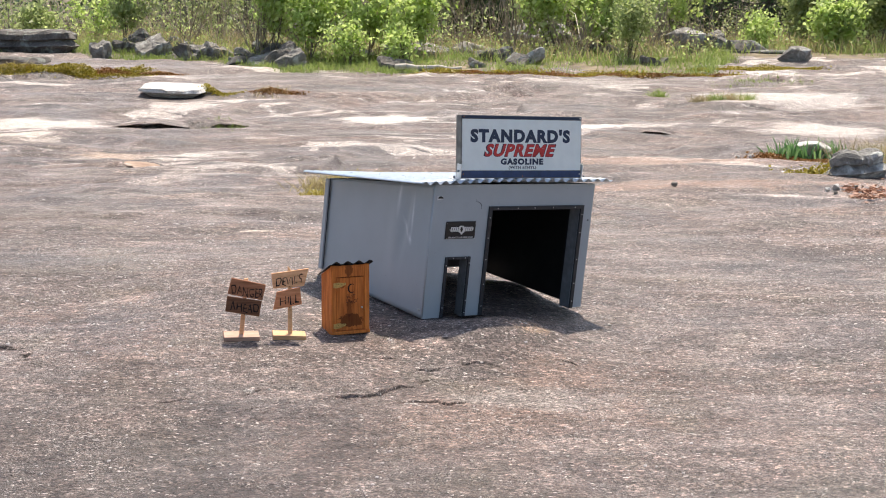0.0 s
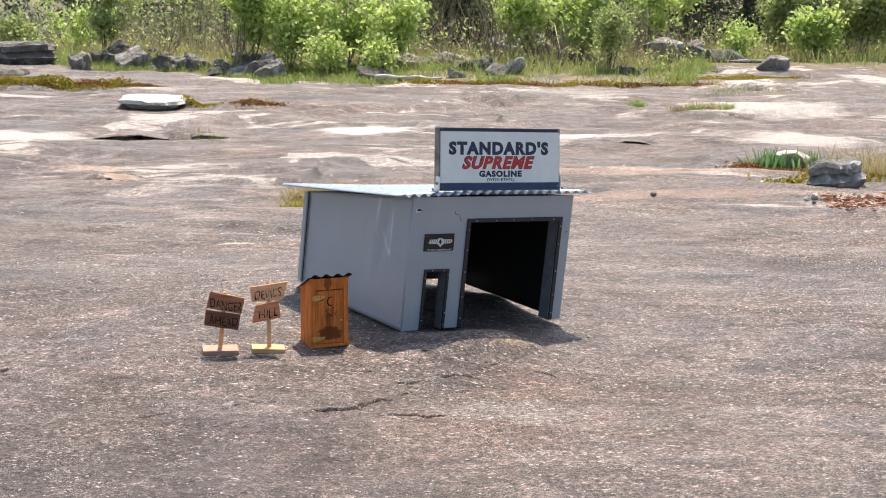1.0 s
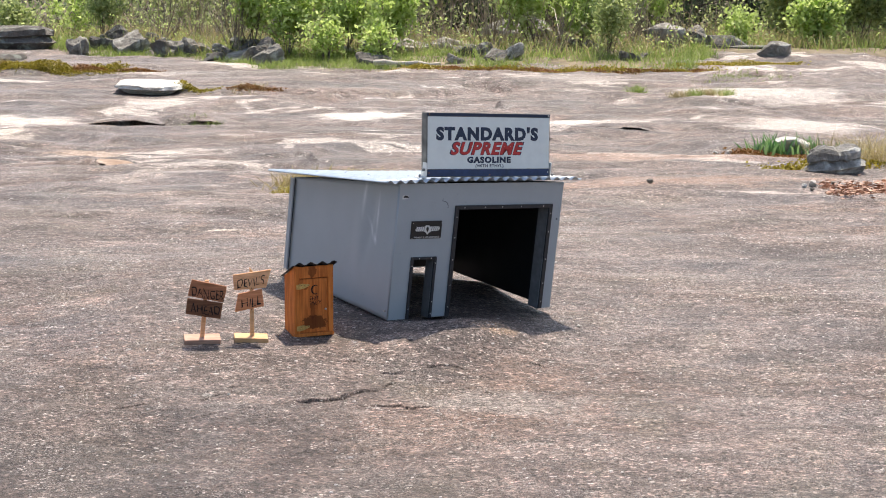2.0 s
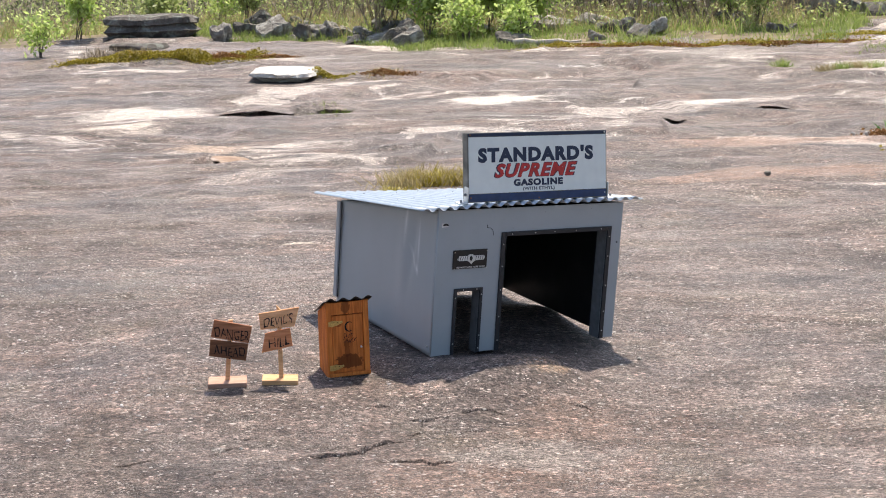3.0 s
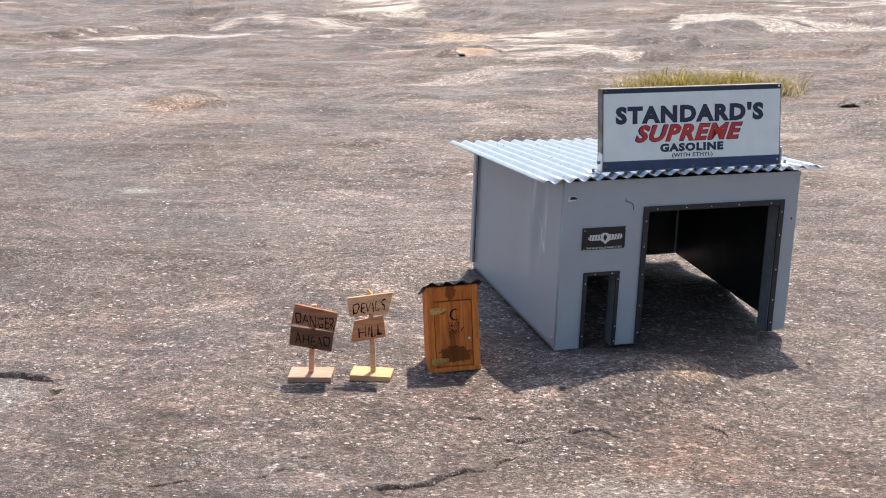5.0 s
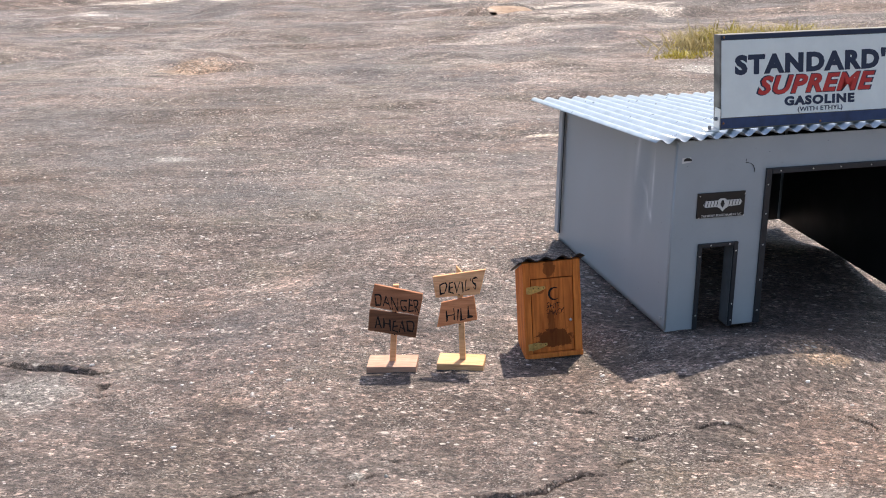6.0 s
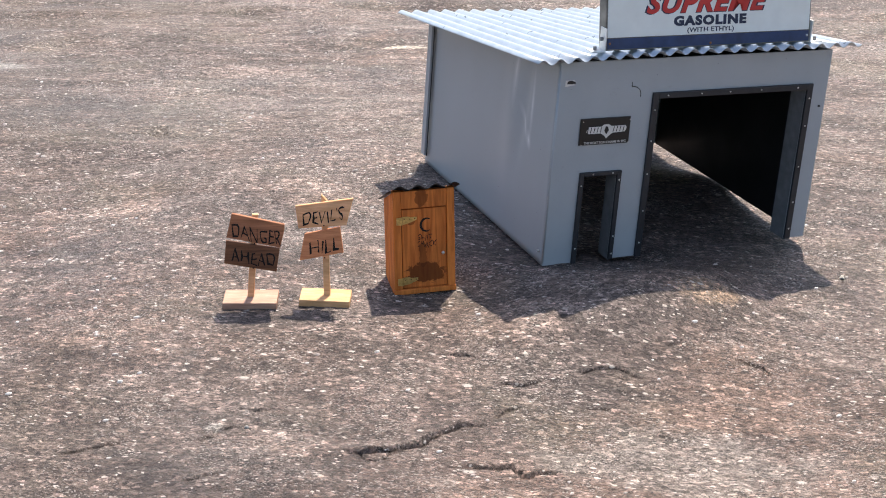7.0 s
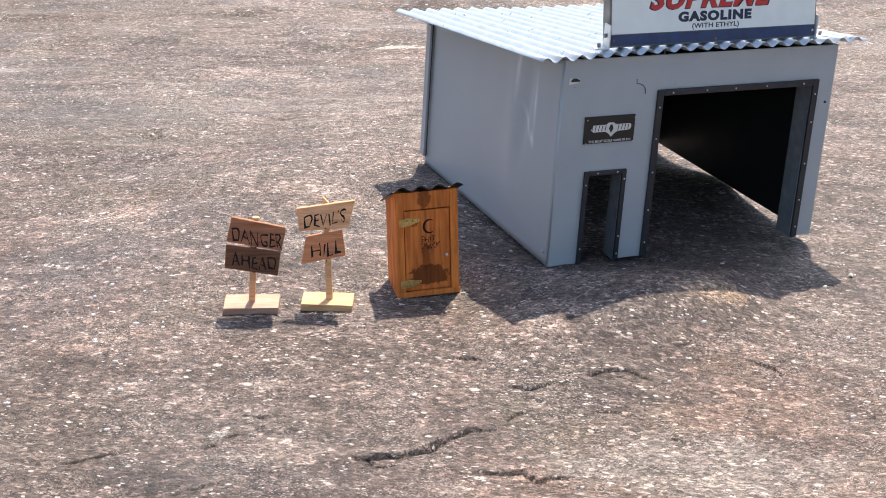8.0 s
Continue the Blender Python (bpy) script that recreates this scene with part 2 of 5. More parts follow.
def wood_material(name, dark, light, axis=2, grain=26, stains=(), rough=0.65):
    k = Mat(name, rough, 0, 0.2)
    stretch = [grain * 5] * 3
    stretch[axis] = grain * 0.35
    at = k.mapped(tuple(stretch))
    c = k.ramp(k.noise(1.0, 6, 0.6, at, 0.9), (0.28, dark), (0.62, light))
    c = k.mix(0.5, c, k.ramp(k.noise(18, 5, 0.6), (0.3, 0.7), (0.7, 1.2)), "MULTIPLY")
    for x, z, rx, rz, amount in stains:
        # a dark blotch: centre and reach on the board's face, with a wavering edge
        n = k.t.nodes.new("ShaderNodeMapping")
        n.vector_type = "TEXTURE"
        n.inputs["Location"].default_value = (x, 0, z)
        n.inputs["Scale"].default_value = (rx, 50, rz)
        k.t.links.new(k.co, n.inputs[0])
        ln = k.t.nodes.new("ShaderNodeVectorMath")
        ln.operation = "LENGTH"
        k.t.links.new(n.outputs[0], ln.inputs[0])
        m = k.t.nodes.new("ShaderNodeMath")
        m.operation = "ADD"
        k.t.links.new(ln.outputs["Value"], m.inputs[0])
        k.t.links.new(k.maths("MULTIPLY", k.noise(70, 4, 0.6, None, 0.8), 1.4), m.inputs[1])
        mask = k.ramp(k.maths("MULTIPLY", m.outputs[0], 0.5), (0.80, amount), (0.85, 0.0))
        c = k.mix(mask, c, tuple(v * 0.30 for v in dark))
    k.colour(c)
    return k.bump(k.noise(1.0, 5, 0.6, at), 0.35, 0.002).m


def leaf_material(name, dark, light, glow=0.35):
    k = Mat(name, 0.5, 0, 0.35)
    c = k.ramp(k.random(), (0.0, dark), (1.0, light))
    c = k.mix(0.4, c, k.ramp(k.noise(1.3, 3), (0.3, 0.55), (0.7, 1.4)), "MULTIPLY")
    k.colour(c)
    tr = k.t.nodes.new("ShaderNodeBsdfTranslucent")
    k.t.links.new(c, tr.inputs[0])
    mx = k.t.nodes.new("ShaderNodeMixShader")
    mx.inputs[0].default_value = glow
    k.t.links.new(k.b.outputs[0], mx.inputs[1])
    k.t.links.new(tr.outputs[0], mx.inputs[2])
    k.t.links.new(mx.outputs[0], k.t.nodes["Material Output"].inputs[0])
    return k.m


GRANITE = granite_material()
STONE_GREY = stone_material("lichen_stone", (0.09, 0.083, 0.072), (0.36, 0.34, 0.30), (0.50, 0.50, 0.45))
STONE_DARK = stone_material("dark_stone", (0.058, 0.053, 0.047), (0.20, 0.182, 0.16), (0.28, 0.30, 0.26))
STONE_LICHEN = stone_material("lichen_boulder", (0.08, 0.075, 0.066), (0.42, 0.40, 0.36), (0.72, 0.72, 0.67))
STONE_PALE = stone_material("pale_stone", (0.55, 0.52, 0.47), (0.82, 0.80, 0.75), (0.75, 0.73, 0.68))
STONE_RUST = stone_material("rusty_rock", (0.26, 0.165, 0.11), (0.52, 0.40, 0.31), (0.55, 0.47, 0.40))


def sheet_grey():
    k = Mat("grey_blue_paint", 0.34, 0.0, 0.5)
    c = k.ramp(k.noise(7, 6, 0.6), (0.3, (0.330, 0.368, 0.395)), (0.7, (0.376, 0.414, 0.440)))
    c = k.mix(k.ramp(k.noise(90, 4, 0.7), (0.62, 0.0), (0.74, 0.35)), c, (0.26, 0.27, 0.28))
    c = k.mix(k.ramp(k.cells(28), (0.012, 1.0), (0.03, 0.0)), c, (0.05, 0.05, 0.055))
    # pale V of reflected light painted into the side sheet's colour along its crease
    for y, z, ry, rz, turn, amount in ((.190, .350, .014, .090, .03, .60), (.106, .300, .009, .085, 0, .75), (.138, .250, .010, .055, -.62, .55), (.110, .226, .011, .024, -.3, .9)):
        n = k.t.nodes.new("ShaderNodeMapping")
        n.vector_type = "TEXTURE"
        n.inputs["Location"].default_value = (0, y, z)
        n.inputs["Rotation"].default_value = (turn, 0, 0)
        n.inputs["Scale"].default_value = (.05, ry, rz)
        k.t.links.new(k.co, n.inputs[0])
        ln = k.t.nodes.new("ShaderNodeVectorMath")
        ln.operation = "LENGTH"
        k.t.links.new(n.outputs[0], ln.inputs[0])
        sheen = k.ramp(ln.outputs["Value"], (0.0, amount), (0.45, amount * .35), (1.0, 0.0))
        c = k.mix(k.maths("MULTIPLY", sheen, k.ramp(k.noise(40, 3), (0.3, 0.7), (0.7, 1.0))), c, (0.82, 0.84, 0.85))
    k.colour(c)
    k.rough(k.ramp(k.noise(14, 5), (0.3, 0.30), (0.7, 0.45)))
    return k.bump(k.noise(300, 3), 0.06, 0.001).bump(k.noise(6, 2), 0.08, 0.01).m


def galvanised():
    k = Mat("bluish_galvanised_sheet", 0.32, 0.60, 0.5)
    k.colour(k.ramp(k.noise(26, 6, 0.65), (0.3, (0.42, 0.48, 0.53)), (0.7, (0.54, 0.60, 0.65))))
    k.rough(k.ramp(k.noise(40, 5), (0.3, 0.26), (0.7, 0.45)))
    return k.m


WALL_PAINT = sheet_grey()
ROOF_METAL = galvanised()
INSIDE = painted("inner_black", (0.012, 0.012, 0.014), 0.45).m
TRIM_BLACK = painted("black_trim", (0.018, 0.021, 0.026), 0.5, spread=0.25, scale=60).m
JAMB_GREY = painted("grey_jamb", (0.17, 0.178, 0.188), 0.55, spread=0.2, scale=50).m
SCREW = painted("zinc_screw", (0.62, 0.62, 0.60), 0.35, 0.8).m
ALU = painted("whitish_bracket", (0.72, 0.72, 0.70), 0.45, 0.3, spread=0.08).m
SIGN_WHITE = painted("sign_white_enamel", (0.75, 0.79, 0.76), 0.35, spread=0.04).m
SIGN_NAVY = painted("sign_navy_ink", (0.010, 0.022, 0.058), 0.4, spread=0.15).m
SIGN_RED = painted("sign_red_ink", (0.50, 0.030, 0.028), 0.4, spread=0.1).m
SIGN_BAND = painted("sign_blue_band", (0.020, 0.042, 0.110), 0.45, spread=0.3, scale=40).m
SIGN_EDGE = painted("sign_rusty_edge", (0.20, 0.19, 0.17), 0.6, 0.3, spread=0.45, scale=25).m
RUST = painted("rust_spot", (0.22, 0.10, 0.04), 0.8, spread=0.3).m
PLATE_BLACK = painted("plate_black", (0.010, 0.011, 0.012), 0.4).m
PLATE_WHITE = painted("plate_silver_print", (0.62, 0.62, 0.60), 0.4).m
SHACK_WOOD = wood_material("orange_stained_wood", (0.36, 0.090, 0.016), (0.70, 0.225, 0.048), 2, 22)
SHACK_DOOR = wood_material("orange_door_wood", (0.30, 0.074, 0.014), (0.64, 0.195, 0.042), 2, 22, ((.064, .040, .040, .022, .8), (.058, .078, .008, .030, .6), (.056, .196, .013, .020, .65), (.036, .147, .008, .006, .6)))
DARK_TIN = painted("dark_tin", (0.035, 0.034, 0.034), 0.45, 0.6, spread=0.3).m
BURNT = painted("burnt_lettering", (0.009, 0.006, 0.005), 0.95, spread=0.3).m
BRASS = painted("worn_brass", (0.55, 0.38, 0.13), 0.4, 0.7, spread=0.25, scale=200).m
PINE = wood_material("bare_pine", (0.50, 0.27, 0.115), (0.74, 0.46, 0.25), 0, 30)
PINE_PINK = wood_material("pinkish_offcut", (0.36, 0.20, 0.14), (0.54, 0.34, 0.25), 0, 30)
BOARD_TAN = wood_material("tan_board", (0.58, 0.27, 0.12), (0.82, 0.46, 0.25), 0, 30)
BOARD_ORANGE = wood_material("orange_board", (0.46, 0.17, 0.072), (0.68, 0.295, 0.145), 0, 30)
BOARD_BROWN = wood_material("brown_board", (0.22, 0.088, 0.044), (0.44, 0.19, 0.10), 0, 30)
BOARD_DARK = wood_material("dark_board", (0.10, 0.043, 0.024), (0.21, 0.095, 0.050), 0, 30)
BARK = wood_material("grey_bark", (0.05, 0.04, 0.032), (0.17, 0.14, 0.115), 2, 6)
PINE_BARK = wood_material("pine_bark", (0.03, 0.024, 0.020), (0.12, 0.095, 0.08), 2, 5)
DEADWOOD = wood_material("bleached_deadwood", (0.38, 0.33, 0.27), (0.66, 0.60, 0.52), 0, 6)
LEAF_BRIGHT = leaf_material("bright_leaf", (0.32, 0.45, 0.09), (0.66, 0.76, 0.32), 0.6)
LEAF_MID = leaf_material("mid_leaf", (0.22, 0.29, 0.09), (0.48, 0.54, 0.25), 0.55)
NEEDLE = leaf_material("pine_needle", (0.033, 0.068, 0.024), (0.098, 0.158, 0.053), 0.2)
GRASS = leaf_material("green_grass", (0.15, 0.23, 0.045), (0.36, 0.43, 0.13), 0.5)
STRAW = leaf_material("dry_grass", (0.27, 0.22, 0.10), (0.52, 0.44, 0.24), 0.45)
TWIG = leaf_material("twig", (0.13, 0.105, 0.078), (0.42, 0.35, 0.26), 0.2)
MOSS = leaf_material("yellow_moss", (0.20, 0.16, 0.015), (0.48, 0.40, 0.05), 0.25)
MOSS_RED = leaf_material("brown_moss", (0.18, 0.08, 0.025), (0.36, 0.19, 0.06), 0.2)
LITTER = leaf_material("fallen_leaf", (0.24, 0.10, 0.055), (0.50, 0.30, 0.20), 0.1)
BLADE_BLUE = leaf_material("broad_blade", (0.10, 0.22, 0.07), (0.22, 0.36, 0.14), 0.35)
FLAKE = leaf_material("pale_chip", (0.55, 0.48, 0.43), (0.88, 0.84, 0.80), 0.0)
SOIL = painted("forest_soil", (0.17, 0.135, 0.085), 0.95, spread=0.5, scale=4).m

# ---- shapes ----
def link(name, bm, material, parent=None, label="", smooth=False):
    me = bpy.data.meshes.new(name)
    bm.normal_update()
    bm.to_mesh(me)
    bm.free()
    me.materials.append(material)
    if smooth:
        me.polygons.foreach_set("use_smooth", [True] * len(me.polygons))
    ob = new(name, me)
    ob.parent = parent
    return tagged(ob, label)


def part(name, bm, material, parent, label="", smooth=False):
    """One mesh object under a thing or under a part."""
    return link(name, bm, material, parent, label, smooth)


def thing(name, m, label, category, group="", kind=""):
    ob = new(name)
    ob.matrix_world = m
    ob.empty_display_size = 0.1
    return tagged(ob, label, category, group, kind)


def raw(name, verts, faces, material, smooth=False):
    me = bpy.data.meshes.new(name)
    me.from_pydata(verts, [], faces)
    me.materials.append(material)
    if smooth:
        me.polygons.foreach_set("use_smooth", [True] * len(me.polygons))
    return new(name, me)


def box(x0, x1, y0, y1, z0, z1, bevel=0.0, bm=None):
    out = bm or bmesh.new()
    v = [out.verts.new((x, y, z)) for x in (x0, x1) for y in (y0, y1) for z in (z0, z1)]
    fs = [out.faces.new([v[i] for i in q]) for q in ((0, 1, 3, 2), (4, 6, 7, 5), (0, 4, 5, 1), (2, 3, 7, 6), (0, 2, 6, 4), (1, 5, 7, 3))]
    if bevel:
        edges = list({e for f in fs for e in f.edges})
        bmesh.ops.bevel(out, geom=edges, offset=bevel, segments=2, affect="EDGES", profile=0.6)
    return out


def rod(a, b, r0, r1, sides=8, bm=None):
    """A tapered round bar from a to b."""
    out = bm or bmesh.new()
    a, b = Vector(a), Vector(b)
    turn = (b - a).to_track_quat("Z", "Y").to_matrix()
    rings = []
    for c, r in ((a, r0), (b, r1)):
        rings.append([out.verts.new(c + turn @ Vector((r * math.cos(q), r * math.sin(q), 0))) for q in (2 * math.pi * i / sides for i in range(sides))])
    for i in range(sides):
        j = (i + 1) % sides
        out.faces.new((rings[0][i], rings[0][j], rings[1][j], rings[1][i]))
    out.faces.new(rings[0][::-1])
    out.faces.new(rings[1])
    return out


def plate(points, y0, y1, bevel=0.0):
    """A flat board with the outline points (x, z), from y0 to y1."""
    out = bmesh.new()
    a = [out.verts.new((x, y0, z)) for x, z in points]
    b = [out.verts.new((x, y1, z)) for x, z in points]
    out.faces.new(a)
    out.faces.new(b[::-1])
    n = len(points)
    for i in range(n):
        j = (i + 1) % n
        out.faces.new((a[j], a[i], b[i], b[j]))
    bmesh.ops.recalc_face_normals(out, faces=out.faces)
    if bevel:
        bmesh.ops.bevel(out, geom=list(out.edges), offset=bevel, segments=1, affect="EDGES")
    return out


def sheet(fn, us, vs, thick, axis):
    """A thin solid sheet through fn(u, v), thickened by thick along axis."""
    out = bmesh.new()
    off = Vector(axis) * thick
    lay = [[[out.verts.new(Vector(fn(u, v)) + off * k) for v in vs] for u in us] for k in (0, 1)]
    nu, nv = len(us), len(vs)
    for i in range(nu - 1):
        for j in range(nv - 1):
            for k in (0, 1):
                g = lay[k]
                q = (g[i][j], g[i + 1][j], g[i + 1][j + 1], g[i][j + 1])
                out.faces.new(q if k else q[::-1])
    rim = [(i, 0) for i in range(nu)] + [(nu - 1, j) for j in range(1, nv)] + [(i, nv - 1) for i in range(nu - 2, -1, -1)] + [(0, j) for j in range(nv - 2, 0, -1)]
    for (a, b), (c, d) in zip(rim, rim[1:] + rim[:1]):
        out.faces.new((lay[0][a][b], lay[0][c][d], lay[1][c][d], lay[1][a][b]))
    bmesh.ops.recalc_face_normals(out, faces=out.faces)
    return out


def lattice(xs, zs, solid, y0, y1):
    """A wall of butted cells with openings where solid(x, z) is false."""
    out = bmesh.new()
    v = {}

    def at(i, k):
        if (i, k) not in v:
            v[i, k] = out.verts.new((xs[i], y0, zs[k]))
        return v[i, k]

    fs = []
    for i in range(len(xs) - 1):
        for k in range(len(zs) - 1):
            if solid((xs[i] + xs[i + 1]) / 2, (zs[k] + zs[k + 1]) / 2):
                fs.append(out.faces.new((at(i, k), at(i + 1, k), at(i + 1, k + 1), at(i, k + 1))))
    grown = bmesh.ops.extrude_face_region(out, geom=fs)["geom"]
    for q in grown:
        if isinstance(q, bmesh.types.BMVert):
            q.co.y = y1
    bmesh.ops.recalc_face_normals(out, faces=out.faces)
    return out


def lettering(text, x0, x1, z0, z1, y, weight=0.0, slant=0.0, thick=0.0006, jitter=0.0):
    """Words in the built-in font, fitted into a box on the plane y."""
    cu = bpy.data.curves.new("letters", "FONT")
    cu.body, cu.offset, cu.shear, cu.extrude, cu.resolution_u = text, weight, slant, 0.02, 3
    cu.space_character = 1 + 3.0 * weight
    ob = bpy.data.objects.new("letters", cu)
    scene.collection.objects.link(ob)
    me = bpy.data.meshes.new_from_object(ob.evaluated_get(bpy.context.evaluated_depsgraph_get()))
    bpy.data.objects.remove(ob)
    bm = bmesh.new()
    bm.from_mesh(me)
    bpy.data.meshes.remove(me)
    xs, ys = [q.co.x for q in bm.verts], [q.co.y for q in bm.verts]
    ax, bx, ay, by = min(xs), max(xs), min(ys), max(ys)
    for q in bm.verts:
        u, w = (q.co.x - ax) / (bx - ax), (q.co.y - ay) / (by - ay)
        front = q.co.z > 0
        q.co = Vector((x0 + (x1 - x0) * u, y - (thick if front else 0), z0 + (z1 - z0) * w + jitter * math.sin(u * 9) + .8 * jitter * math.sin(u * 31 + 4 * w)))
        q.co.x += .7 * jitter * math.sin(w * 4 + u * 23)
    return bm


def quads(name, centres, rights, ups, material):
    """Many small four-cornered leaves in one mesh: leaf-shaped, each its own island."""
    n = len(centres)
    v = np.empty((n, 4, 3))
    v[:, 0], v[:, 1], v[:, 2], v[:, 3] = centres - ups, centres + rights - ups * 0.1, centres + ups, centres - rights - ups * 0.1
    me = bpy.data.meshes.new(name)
    me.vertices.add(4 * n)
    me.vertices.foreach_set("co", v.ravel())
    me.loops.add(4 * n)
    me.loops.foreach_set("vertex_index", np.arange(4 * n))
    me.polygons.add(n)
    me.polygons.foreach_set("loop_start", np.arange(0, 4 * n, 4))
    me.update(calc_edges=True)
    me.materials.append(material)
    return new(name, me)


def random_axes(rng, n, size, spread=0.35, upright=0.0):
    a = rng.normal(size=(n, 3))
    a[:, 2] = a[:, 2] * (1 - upright) + upright * 2
    a /= np.linalg.norm(a, axis=1)[:, None]
    b = np.cross(a, rng.normal(size=(n, 3)))
    b /= np.linalg.norm(b, axis=1)[:, None]
    s = size * (1 + spread * rng.uniform(-1, 1, n))[:, None]
    return a * s, b * s


def blades(name, xy, heights, widths, lean, material, rng):
    """Grass: tapered blades, each two bent pieces, rooted on the ground."""
    n = len(xy)
    z = ground_height(xy[:, 0], xy[:, 1])
    root = np.column_stack([xy, z - 0.01])
    q = rng.uniform(0, 2 * np.pi, n)
    side = np.column_stack([np.cos(q), np.sin(q), 0 * q]) * widths[:, None] / 2
    tilt = rng.normal(size=(n, 2)) * lean * heights[:, None]
    mid = root + np.column_stack([tilt * 0.35, heights * 0.55])
    tip = root + np.column_stack([tilt, heights * (1 - 0.3 * np.minimum(1, np.hypot(*tilt.T) / heights) ** 2)])
    v = np.stack([root - side, root + side, mid + side * 0.8, mid - side * 0.8, tip], 1).reshape(-1, 3)
    base = np.arange(n) * 5
    me = bpy.data.meshes.new(name)
    loops = np.stack([base, base + 1, base + 2, base + 3, base + 3, base + 2, base + 4], 1).ravel()
    me.vertices.add(5 * n)
    me.vertices.foreach_set("co", v.ravel())
    me.loops.add(len(loops))
    me.loops.foreach_set("vertex_index", loops)
    me.polygons.add(2 * n)
    me.polygons.foreach_set("loop_start", np.stack([np.arange(n) * 7, np.arange(n) * 7 + 4], 1).ravel())
    me.update(calc_edges=True)
    me.materials.append(material)
    return new(name, me)


# ---- the rock ----
AHEAD, ASIDE = (0.54, 0.84), (0.84, -0.54)
TILT_X, TILT_Y = -0.0476, 0.1070
RUN_AT = [-40, -8, -4, -2, -.8, 0, .55, 1, 2.5, 4.7, 8.4, 12.2, 15.5, 18, 20.5, 26, 40, 90, 400]
RUN_UP = [-5, -.95, -.46, -.22, -.085, -.025, .0, -.01, -.05, -.115, -.275, -.31, -.09, .1, .2, .3, .1, -2, -30]


def hill(x, y, a, b, r):
    return np.exp(-((x - a) ** 2 + (y - b) ** 2) / r**2)


def lattice_noise(x, y, seed):
    """Smooth noise from a hashed lattice, -1 to 1."""
    xi, yi = np.floor(x), np.floor(y)
    fx, fy = x - xi, y - yi
    fx, fy = fx * fx * (3 - 2 * fx), fy * fy * (3 - 2 * fy)

    def corner(a, b):
        h = np.sin(a * 127.1 + b * 311.7 + seed * 74.7) * 43758.5453
        return (h - np.floor(h)) * 2 - 1

    top = corner(xi, yi) * (1 - fx) + corner(xi + 1, yi) * fx
    low = corner(xi, yi + 1) * (1 - fx) + corner(xi + 1, yi + 1) * fx
    return top * (1 - fy) + low * fy


def plain_height(x, y):
    """The rock without its small relief."""
    x, y = np.asarray(x, float), np.asarray(y, float)
    d, s = AHEAD[0] * x + AHEAD[1] * y, ASIDE[0] * x + ASIDE[1] * y
    wd = 0.3 + 0.1 * np.abs(d)
    run = sum(np.interp(d + wd * q, RUN_AT, RUN_UP) for q in np.linspace(-1, 1, 9)) / 9
    away = run - 0.03 * s * np.exp(-((d / 2.5) ** 2) - (s / 2.0) ** 2)
    near = TILT_X * x + TILT_Y * y - 0.014 + 0.012 * hill(x, y, 0, 0, .12) + 0.004 * hill(x, y, 0, .66, .2) - 0.024 * hill(x, y, -.42, 0, .33)
    near = near + 0.009 * hill(x, y, .62, .36, .10) - 0.012 * hill(x, y, -.2, .42, .17) + 0.050 * np.exp(-(((x - .24) / .28) ** 2) - ((y + .19) / .12) ** 2) - 0.012 * hill(x, y, -.25, -.7, .4) + 0.014 * hill(x, y, -.08, -.25, .17)
    near = near + 0.015 * hill(x, y, .08, -.22, .12) - 0.026 * hill(x, y, .40, -.23, .10) - 0.010 * hill(x, y, -.19, .0, .10) + 0.008 * hill(x, y, -.18, -.25, .07) - 0.010 * hill(x, y, -.08, .58, .20) - 0.024 * hill(x, y, .56, .60, .13)
    w = np.exp(-((((x - .1) ** 2 + (y - .15) ** 2) / .95**2) ** 2))
    return w * near + (1 - w) * away


